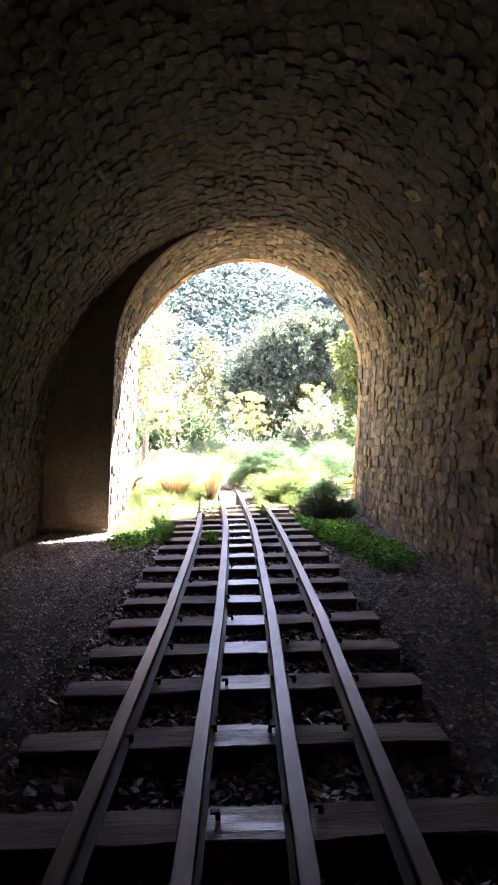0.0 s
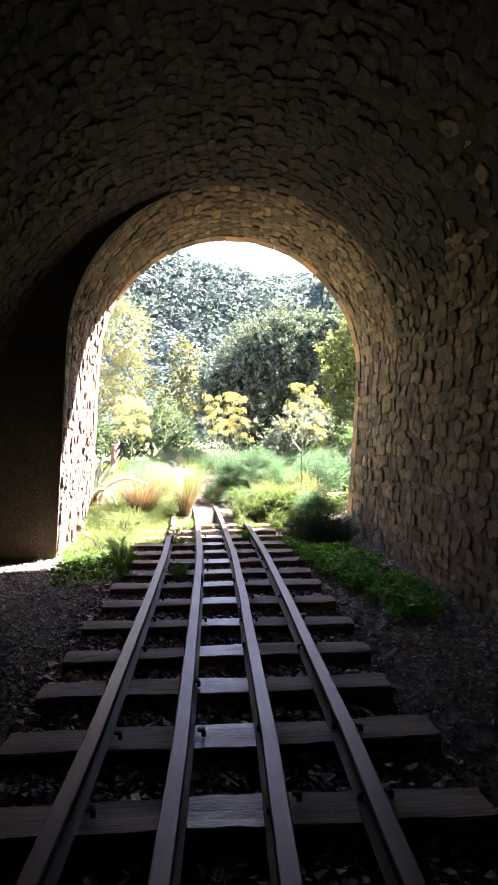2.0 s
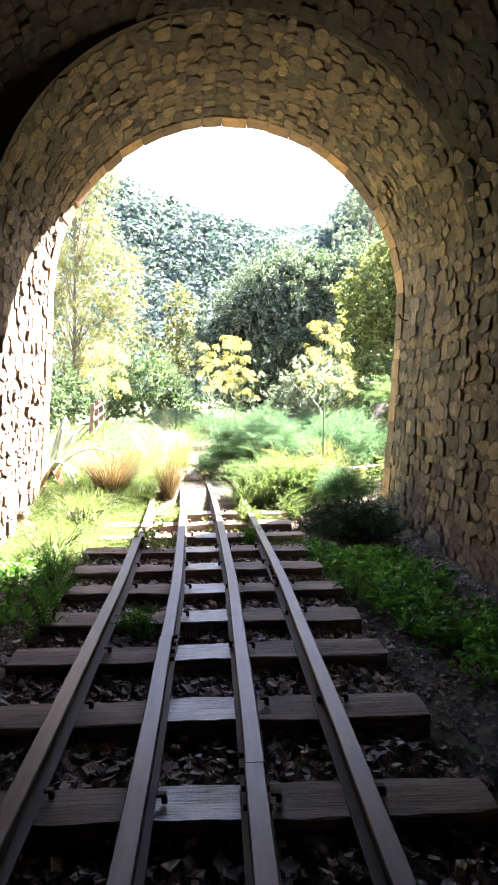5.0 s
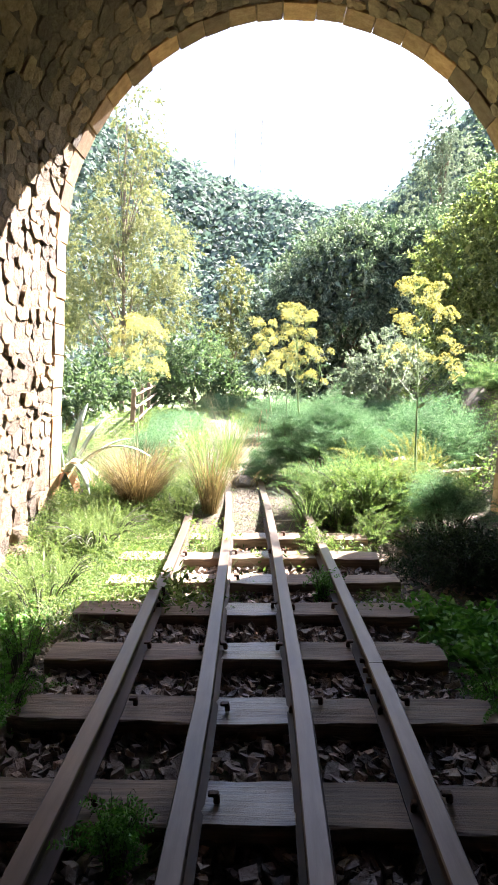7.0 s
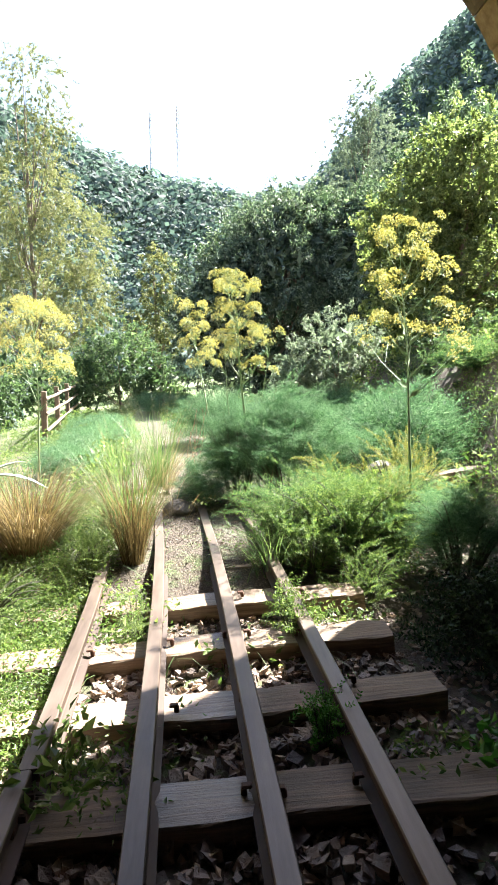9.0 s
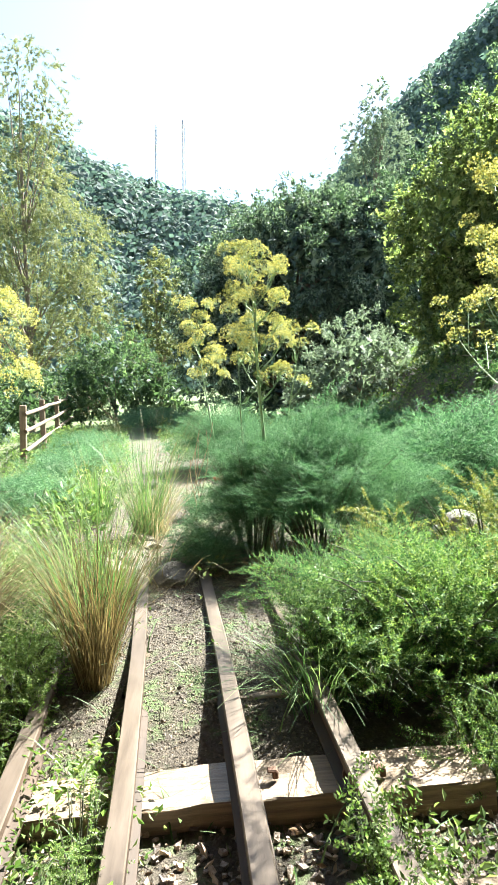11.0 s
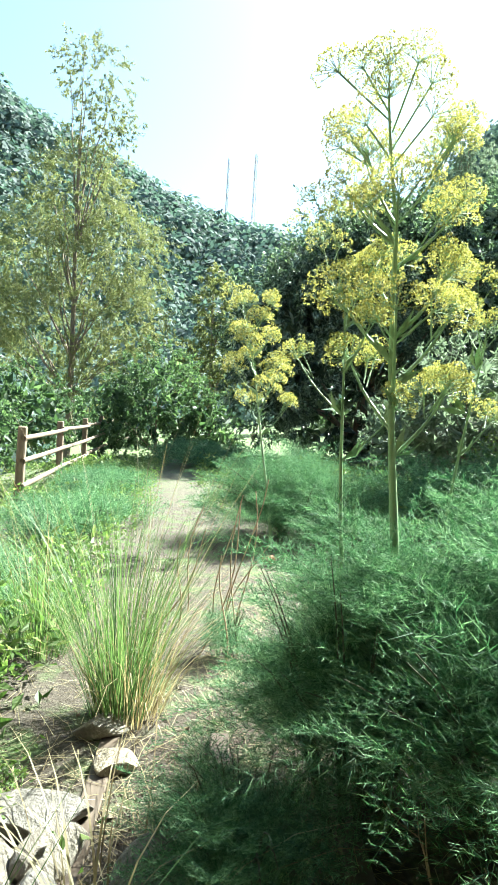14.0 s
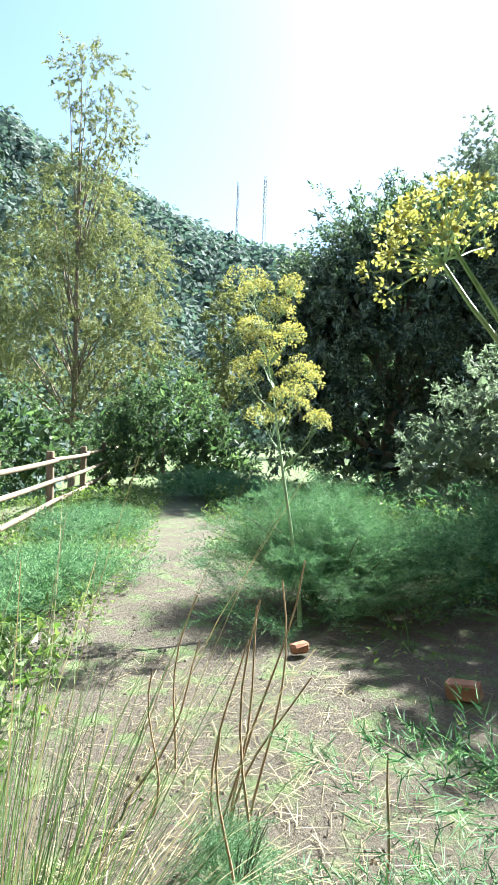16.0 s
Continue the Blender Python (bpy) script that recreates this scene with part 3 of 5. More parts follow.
def rail_body(x0, y0, y1, dz=0.0, dx=0.0):
    ys = np.linspace(y0, y1, max(2, int((y1 - y0) / 0.25)))
    pr = rail_profile()
    k = len(pr)
    v = []
    for y in ys:
        x = x0 + float(track_dx(y)) + dx
        zt = 0.066 + float(track_z(y)) + CANT * x + dz
        v += [(x + px - CANT * pz, y, zt + pz + CANT * px) for px, pz in pr]
    v = np.array(v)
    f = np.array([(s * k + i, s * k + (i + 1) % k, (s + 1) * k + (i + 1) % k, (s + 1) * k + i) for s in range(len(ys) - 1) for i in range(k)])
    caps = np.array([(e * k + i, e * k + i + 1, e * k + k - 2 - i, e * k + k - 1 - i) for e in (0, len(ys) - 1) for i in range(k // 2 - 1)])
    me = raw("rail_length", v, [f, caps], M_RAIL)
    me.materials.append(M_RAIL_HEAD)
    idx = np.zeros(len(me.polygons), dtype=np.int32)
    idx[:len(f)] = [1 if i in (7, 8, 9) else 0 for s in range(len(ys) - 1) for i in range(k)]
    me.polygons.foreach_set("material_index", idx)
    return me


def fishplate(parent, x, y, side):
    bm = bmesh.new()
    z = 0.066 + 0.045 + CANT * x + float(track_z(y))
    box(bm, (x + side * 0.017, y, z), (0.018, 0.42, 0.046), 0.004)
    plate = part("fishplate", bm, M_RUST, parent)
    for k in (-0.15, -0.05, 0.05, 0.15):
        bm = bmesh.new()
        bmesh.ops.create_cone(bm, cap_ends=True, segments=6, radius1=0.013, radius2=0.012, depth=0.022, matrix=Matrix.Translation((x + side * 0.036, y + k, z)) @ Matrix.Rotation(radians(90), 4, "Y"))
        part("bolt", bm, M_RUST, plate)


JOINTS = {0: 10.35, 1: 7.9, 2: 6.7, 3: 9.3}
for i, x0 in enumerate(RAIL_X):
    rail = tagged(new("rail"), "worn rusty steel rail spiked to wooden sleepers" if i in (0, 3) else "worn steel guard rail laid inside the running rails", "rail", "rails of the track")
    end = (23.0, 15.2, 14.9, 14.6)[i]
    j = JOINTS[i]
    part("rail_length", rail_body(x0, -3.0, j - 0.004), None, rail)
    part("rail_length", rail_body(x0, j + 0.004, end, -0.002, 0.02 if i == 0 else 0.004), None, rail)
    for side in (-1, 1):
        fishplate(rail, x0 + float(track_dx(j)), j, side)


def sleeper_mesh(seed):
    """A worn oak sleeper with uneven top, split ends and rounded edges."""
    r = np.random.default_rng(seed)
    L, W, H = 1.97 + r.uniform(-0.04, 0.04), 0.215 + r.uniform(-0.02, 0.02), 0.15
    nx_ = 26
    xs = np.linspace(-L / 2, L / 2, nx_)
    sec = [(-0.5, -1.0), (-0.5, -0.05), (-0.475, -0.004), (-0.25, 0.0), (0.0, 0.0), (0.25, 0.0), (0.475, -0.004), (0.5, -0.05), (0.5, -1.0)]
    ph = r.uniform(0, 6, 4)
    v = []
    for k, x in enumerate(xs):
        e = 0.007 * np.sin(3.1 * x + ph[0]) + 0.003 * np.sin(9 * x + ph[1])
        endw = 0.93 if k in (0, nx_ - 1) else 1.0
        for a, b in sec:
            z = b * H + (0.004 * np.sin(4 * x + ph[2] + 5 * a) + r.uniform(-0.002, 0.002) if b > -0.5 else 0)
            v.append((x, a * W * endw + e + (r.uniform(-0.006, 0.006) if abs(a) > 0.4 else 0), z))
    k = len(sec)
    f = [(s * k + i, (s + 1) * k + i, (s + 1) * k + i + 1, s * k + i + 1) for s in range(nx_ - 1) for i in range(k - 1)]
    for e in (0, nx_ - 1):
        f += [(e * k + i, e * k + i + 1, e * k + 7 - i, e * k + 8 - i) for i in range(3)]
    tri = [(e * k + 3, e * k + 4, e * k + 5) for e in (0, nx_ - 1)]
    return raw("sleeper", np.array(v), [np.array(f), np.array(tri)], M_SLEEPER)


r_tr = np.random.default_rng(3)
for n, y in enumerate(SLEEPERS + [12.6, 13.2]):
    dx = float(track_dx(y))
    base = pose(0.162 + dx + r_tr.uniform(-0.03, 0.03), y + 0.1, 0.072 + float(track_z(y)) + CANT * (0.145 + dx), 0, -math.degrees(CANT), r_tr.uniform(-1.2, 1.2))
    sl = tagged(new("sleeper"), "weathered split wooden railway sleeper half sunk in ballast", "sleeper", "sleepers of the track")
    sl.matrix_world = base
    part("beam", sleeper_mesh(n + 20), None, sl)
    for x0 in RAIL_X:
        for side in (-1, 1):
            if r_tr.random() < 0.4:
                continue
            bm = bmesh.new()
            xx = x0 - 0.145 + side * 0.055
            yy = r_tr.uniform(-0.05, 0.05)
            box(bm, (xx + side * 0.006, yy, 0.018), (0.02, 0.02, 0.028), 0.004)
            box(bm, (xx - side * 0.004, yy, 0.034), (0.034, 0.028, 0.011), 0.004)
            part("spike", bm, M_RUST, sl)


def pebble(r, flat=0.6):
    v = np.array([(x, y, z) for x in (-1, 1) for y in (-1, 1) for z in (-1, 1)], float) * 0.5
    v = v * r.uniform(0.5, 1.15, (8, 1)) + r.normal(size=(8, 3)) * 0.11
    v[:, 2] *= flat
    f = np.array([(0, 1, 3, 2), (4, 6, 7, 5), (0, 4, 5, 1), (2, 3, 7, 6), (0, 2, 6, 4), (1, 5, 7, 3)])
    return v, f


def chip(r, flat=0.6):
    """A small six-cornered chip of stone."""
    v = np.array([(-1, 0, 0), (1, 0, 0), (0, -1, 0), (0, 1, 0), (0, 0, -1), (0, 0, 1)], float) * 0.55 * r.uniform(0.55, 1.15, (6, 1)) + r.normal(size=(6, 3)) * 0.07
    v[:, 2] *= flat
    f = np.array([(0, 2, 5), (2, 1, 5), (1, 3, 5), (3, 0, 5), (2, 0, 4), (1, 2, 4), (3, 1, 4), (0, 3, 4)])
    return v, f


def scatter_stones(xs, ys, sizes, r, mat, name, label, cat, sink=0.2, flat=0.6, shape=pebble):
    protos = [shape(r, flat) for _ in range(12)]
    nv, nf = len(protos[0][0]), protos[0][1].shape[1]
    zs = height(xs, ys)
    allv, allf = [], []
    n = len(xs)
    which = r.integers(0, 12, n)
    a, tlt = r.uniform(0, 6.28, n), r.uniform(-0.5, 0.5, (n, 2))
    P = np.stack([protos[k][0] for k in which])
    P = P * sizes[:, None, None]
    ca, sa = np.cos(a)[:, None], np.sin(a)[:, None]
    X, Y, Z = P[..., 0] * ca - P[..., 1] * sa, P[..., 0] * sa + P[..., 1] * ca, P[..., 2]
    Z = Z + tlt[:, :1] * X + tlt[:, 1:] * Y
    V = np.stack([X + xs[:, None], Y + ys[:, None], Z + (zs + sizes * (0.5 * flat - sink))[:, None]], -1)
    F = protos[0][1][None] + (np.arange(n) * nv)[:, None, None]
    ob = new(name, raw(name, V.reshape(-1, 3), F.reshape(-1, nf), mat))
    return tagged(ob, label, cat, kind="stuff")


n = 18000
bx, by = 0.12 + r_tr.uniform(-1.05, 1.05, n), r_tr.uniform(0.3, 12.0, n)
scatter_stones(bx + track_dx(by), by, r_tr.uniform(0.02, 0.046, n) * lerp(1.0, 0.45, smooth(10.8, 12.0, by)), r_tr, M_BALLAST, "ballast", "loose grey-brown ballast stones between the sleepers", "ballast", -0.05, 0.75)
n = 34000
bx, by = r_tr.uniform(-2.9, 2.5, n), r_tr.uniform(0.3, 13.0, n)
keep = np.abs(bx - 0.12) > 0.95
bx, by = bx[keep], by[keep]
scatter_stones(bx, by, r_tr.uniform(0.02, 0.048, len(bx)), r_tr, M_BALLAST, "ballast_shoulder", "loose dark gravel along the tunnel walls", "gravel", 0.15, 0.7, chip)
n = 17000
by = 11.4 + 8.6 * r_tr.uniform(0, 1, n) ** 1.6
bx = r_tr.normal(0.15, 0.55, n) + 0.5 * track_dx(by)
fy = r_tr.uniform(11.9, 14.6, 10000)
bx, by, n = np.concatenate([bx, r_tr.uniform(-0.5, 0.75, 10000) + track_dx(fy)]), np.concatenate([by, fy]), n + 10000
scatter_stones(bx, by, r_tr.uniform(0.007, 0.016, n) * (1 + 1.3 * (r_tr.random(n) < 0.03)), r_tr, M_GRAVEL, "path_gravel", "grey-brown gravel and chips on the footpath", "gravel", 0.36, 0.7, chip)


# ---- plants ----
def frond_proto(r, n_side=11, threads=5, wide=0.0065, short=1.0):
    """A feathery fennel frond of unit length along +x arching up: thread leaflets as thin triangles."""
    V = []
    for k in range(n_side):
        t = (k + 0.7) / n_side
        base = np.array([t, 0, 0.35 * t - 0.45 * t * t])
        for side in (-1, 1):
            ln = 0.36 * (1 - t) ** 0.7 + 0.06
            d0 = unit(np.array([0.55, side * 0.8, r.uniform(-0.2, 0.5)]))
            for m in range(threads):
                u = (m + 1) / threads
                p = base + d0 * ln * u * 0.8
                d = unit(d0 + r.normal(size=3) * 0.55)
                q = p + d * ln * short * r.uniform(0.3, 0.5)
                w = unit(np.cross(d, r.normal(size=3))) * wide
                V.append([p - w, p + w, q])
            q = base + d0 * ln
            w = np.array([0, 0, wide * 0.5])
            V.append([base - w, base + w, q])
    w = np.array([0, 0.0028, 0])
    V.append([-w, w, np.array([1, 0, -0.1])])
    return np.array(V).reshape(-1, 3)


r_pl = np.random.default_rng(21)
FRONDS = [frond_proto(r_pl) for _ in range(5)]
FINE_FRONDS = [frond_proto(r_pl, 19, 12, 0.0021, 0.7) for _ in range(5)]
MID_FRONDS = [frond_proto(r_pl, 15, 6, 0.004) for _ in range(5)]


def sprig_proto(r, nodes=13, each=3, long=0.15, wide=0.03):
    """A leafy herb sprig of unit length along +x: small pointed leaves round a thin stem."""
    V = []
    for k in range(nodes):
        t = (k + 0.5) / nodes
        base = np.array([t, 0, 0.12 * t - 0.1 * t * t])
        for m in range(each):
            a = m * 6.283 / each + 1.1 * k + r.uniform(-0.3, 0.3)
            d = unit(np.array([r.uniform(0.3, 0.9), math.cos(a), math.sin(a)]))
            ln = long * r.uniform(0.7, 1.2) * (1.15 - 0.5 * t)
            w = unit(np.cross(d, r.normal(size=3))) * wide * r.uniform(0.7, 1.1)
            m_, q = base + d * ln * 0.45, base + d * ln
            V += [[base, m_ + w, m_ - w], [m_ - w, m_ + w, q]]
    w = np.array([0, 0.006, 0])
    V.append([-w, w, np.array([1, 0, 0.02])])
    return np.array(V).reshape(-1, 3)


SPRIGS = [sprig_proto(r_pl) for _ in range(5)]
FINE_SPRIGS = [sprig_proto(r_pl, 20, 4, 0.085, 0.0125) for _ in range(5)]


def place(proto, p, d, size, r, roll=0.4):
    """Copies of a vertex array laid with +x along d at p."""
    n = len(p)
    d = unit(d)
    side = unit(np.cross(np.array([0, 0, 1.0]), d) + r.normal(size=(n, 3)) * roll * 0.5)
    side = unit(side - d * np.sum(side * d, 1)[:, None])
    up = np.cross(d, side)
    size = np.broadcast_to(size, (n,))
    B = np.stack([d, side, up], 1) * size[:, None, None]
    return (proto @ B) + p[:, None, :]


def fennel_mound(x, y, rx, ry, top, count, seed, mat, label, size=(0.3, 0.55), lean=(0, 0), fronds=FRONDS, hollow=0.0):
    """A mound of thread-leaved fennel foliage."""
    r = np.random.default_rng(seed)
    thing = tagged(new("fennel_bush"), label, "bush", "fennel bushes")
    z0 = float(height(x, y))
    thing.location = (x, y, z0)
    bpy.context.view_layer.update()
    u, w = r.uniform(0, 2 * np.pi, count), r.uniform(0, 1, count)
    lob = 1 + 0.2 * np.sin(3 * u + seed) + 0.13 * np.sin(5 * u + 2 * seed) + 0.1 * np.sin(9 * u)
    el = np.arcsin(w ** 0.8)
    rad = r.uniform(0.62, 1.0, count) ** 0.6 * lob
    h = top - z0
    px, py, pz = np.cos(u) * np.cos(el) * rx * rad, np.sin(u) * np.cos(el) * ry * rad, np.sin(el) * h * rad / lob ** 0.5
    pz = pz * (1 + 0.14 * np.sin(3.1 * px / rx + seed) * np.cos(2.7 * py / ry)) * 0.93 + 0.02
    px, py = px + lean[0] * pz, py + lean[1] * pz
    p = np.stack([px, py, np.maximum(pz, 0.03)], 1)
    d = unit(np.stack([px / rx ** 2, py / ry ** 2, pz / h ** 2 * 0.75], 1)) + r.normal(size=(count, 3)) * 0.38
    d[:, 2] = np.abs(d[:, 2]) * 0.7 + 0.03
    d[:, 2] -= 0.35 * (p[:, 2] < 0.45 * h) * (hollow > 0)
    up = (p[:, 2] > hollow * h) | (p[:, 1] > -0.25 * ry)
    p, d, count = p[up], d[up], int(up.sum())
    lead = np.arange(count) // 9 * 9
    p = lerp(p, p[lead] + r.normal(size=(count, 3)) * 0.05, 0.6)
    d = lerp(unit(d), unit(d)[lead] + r.normal(size=(count, 3)) * 0.3, 0.6)
    s = r.uniform(*size, count)
    p = p - unit(d) * (s * 0.6)[:, None]
    p[:, 2] = np.maximum(p[:, 2], 0.02)
    V = np.concatenate([place(fronds[k], p[k::5], d[k::5], s[k::5], r).reshape(-1, 3) for k in range(5)])
    tagged(part("foliage", raw("foliage", V, np.arange(len(V)).reshape(-1, 3), mat), None, thing), kind="stuff")
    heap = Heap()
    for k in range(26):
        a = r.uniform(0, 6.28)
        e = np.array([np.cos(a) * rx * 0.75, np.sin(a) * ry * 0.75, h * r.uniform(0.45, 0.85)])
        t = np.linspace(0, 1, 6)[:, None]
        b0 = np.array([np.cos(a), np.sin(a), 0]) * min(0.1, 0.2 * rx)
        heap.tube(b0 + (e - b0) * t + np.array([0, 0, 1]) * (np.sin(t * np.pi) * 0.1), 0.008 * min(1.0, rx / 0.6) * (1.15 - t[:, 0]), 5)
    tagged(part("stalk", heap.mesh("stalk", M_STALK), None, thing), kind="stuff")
    return thing


def umbel(c, d, radius, r, rays=16, dense=26, fine=0.009):
    """A compound umbel as one mesh: rays from c, each ending in a small yellow head."""
    d = unit(d)
    a = unit(np.cross(d, np.array([0.3, 0.5, 0.1])))
    b = np.cross(d, a)
    stems, heads = Heap(), Heap()
    for k in range(rays):
        ph, q = k * 2.399, math.sqrt((k + 0.5) / rays)
        e = unit(d * (1.1 - 0.85 * q) + (a * math.cos(ph) + b * math.sin(ph)) * q)
        tip = c + e * radius * r.uniform(0.85, 1.1)
        stems.tube(np.array([c, lerp(c, tip, 0.5) + d * radius * 0.03, tip]), 0.0009, 3)
        dirs = unit(unit(r.normal(size=(dense, 3))) + e * 0.5)
        pts = tip + dirs * radius * 0.2 * r.uniform(0.55, 1.0, (dense, 1))
        heads.add(*leaf_quads(pts, dirs, fine, fine * 0.85, r))
    both = Heap()
    both.v, both.f, both.n = list(stems.v), {3: [], 4: list(stems.f[4])}, stems.n
    both.add(np.concatenate(heads.v), np.concatenate(heads.f[4]))
    me = both.mesh("umbel", M_UMBEL)
    me.materials.append(M_STEM)
    idx = np.zeros(len(me.polygons), dtype=np.int32)
    idx[:sum(len(f) for f in stems.f[4])] = 1
    me.polygons.foreach_set("material_index", idx)
    return me


def ferula(x, y, top, lean, seed, label, stem_r=0.02, branches=9, umbel_r=0.13, first=0.35, spread=0.32, rays=16, tops=5, dense=26, fine=0.009, sub_heads=2, fan=0.13):
    """A giant fennel in flower: jointed stem, sheaths, branches that end in umbels."""
    r = np.random.default_rng(seed)
    thing = tagged(new("giant_fennel"), label, "plant", "flowering giant fennels")
    g = float(height(x, y))
    thing.location = (x, y, g)
    H = top - g
    t = np.linspace(0, 1, 14)
    def at(s):
        return np.array([lean[0] * s ** 1.5 * H + 0.012 * np.sin(7 * s + seed), lean[1] * s ** 1.5 * H, s * H])
    path = np.array([at(s) for s in t])
    stem = Heap()
    stem.tube(path * np.array([1, 1, 0.96]), stem_r * (1.05 - 0.85 * t), 8)
    part("stem", stem.mesh("stem", M_STEM, True), None, thing)
    sheath = Heap()
    for k in range(branches + tops):
        if k < branches:
            s = lerp(first, 0.9, k / max(1, branches - 1))
            a = k * 2.4 + r.uniform(-0.4, 0.4)
            ln = spread * H * (1.05 - 0.75 * (s - first)) * r.uniform(0.55, 0.8)
            up = r.uniform(0.75, 1.15)
        else:
            s, a = 0.93, k * 2.1
            ln, up = H * fan * r.uniform(0.8, 1.2), 1.5
        c = at(s)
        d = unit(np.array([np.cos(a), np.sin(a), up]))
        tip = c + d * ln + np.array([0, 0, ln * 0.12])
        br = Heap()
        heads = []
        tt = np.linspace(0, 1, 6)[:, None]
        pp = c + (tip - c) * tt + np.array([np.cos(a), np.sin(a), 0]) * (np.sin(tt * np.pi) * ln * 0.07)
        br.tube(pp, stem_r * (0.3 if k < branches else 0.17) * (1.1 - 0.6 * tt[:, 0]), 6)
        fl = umbel(tip, d + np.array([0, 0, 0.4]), umbel_r * r.uniform(0.85, 1.2), r, rays, dense, fine)
        heads.append(fl)
        for q in range(sub_heads if k < branches else 2):
            m = lerp(c, tip, r.uniform(0.45, 0.85))
            a2 = a + (1 if q % 2 else -1) * r.uniform(0.5, 1.3)
            d2 = unit(np.array([np.cos(a2), np.sin(a2), r.uniform(0.6, 1.7)]))
            e = m + d2 * ln * r.uniform(0.35, 0.6)
            br.tube(np.array([m, lerp(m, e, 0.5), e]), stem_r * 0.13, 5)
            fl = umbel(e, d2 + np.array([0, 0, 0.3]), umbel_r * r.uniform(0.6, 0.95), r, max(6, rays - 5), dense, fine)
            heads.append(fl)
        bob = part("branch", br.mesh("branch", M_STEM), None, thing)
        for fl in heads:
            tagged(part("umbel", fl, None, bob, "lemon-yellow flower umbel"), kind="stuff")
        if k < branches:
            v, f = leaf_quads(np.repeat(c[None], 3, 0), d[None] + r.normal(size=(3, 3)) * 0.2, 0.055 * H, 0.02, r, 0.6)
            sheath.add(v, f)
    tagged(part("leaf_sheath", sheath.mesh("leaf_sheath", M_STEM), None, thing), kind="stuff")
    return thing


def grass_tuft(x, y, count, length, width, spread, bend, mat, seed, label, seg=4, heads=0):
    r = np.random.default_rng(seed)
    thing = tagged(new("grass_tuft"), label, "grass", "grass tufts")
    g = float(height(x, y))
    thing.location = (x, y, g)
    a, q = r.uniform(0, 6.28, count), np.sqrt(r.uniform(0, 1, count))
    p = np.stack([np.cos(a) * q * spread * 0.35, np.sin(a) * q * spread * 0.35, np.full(count, -0.02)], 1)
    d = np.stack([np.cos(a) * q * spread, np.sin(a) * q * spread, r.uniform(0.75, 1.1, count)], 1) + r.normal(size=(count, 3)) * 0.07
    v, f = blades(p, d, r.uniform(0.45, 1.0, count) * length, width * r.uniform(0.6, 1.2, count), r.uniform(0.3, 1.0, count) * bend, r, seg)
    v[:, 2] = np.maximum(v[:, 2], -0.02)
    tagged(part("blade", raw("blade", v, f, mat), None, thing), kind="stuff")
    if heads:
        p2 = p[:heads]
        v, f = blades(p2, d[:heads], length * r.uniform(1.0, 1.25, heads), width * 0.5, bend * 0.4, r, 5)
        tagged(part("seed_stalk", raw("seed_stalk", v, f, M_STRAW), None, thing), kind="stuff")
    return thing


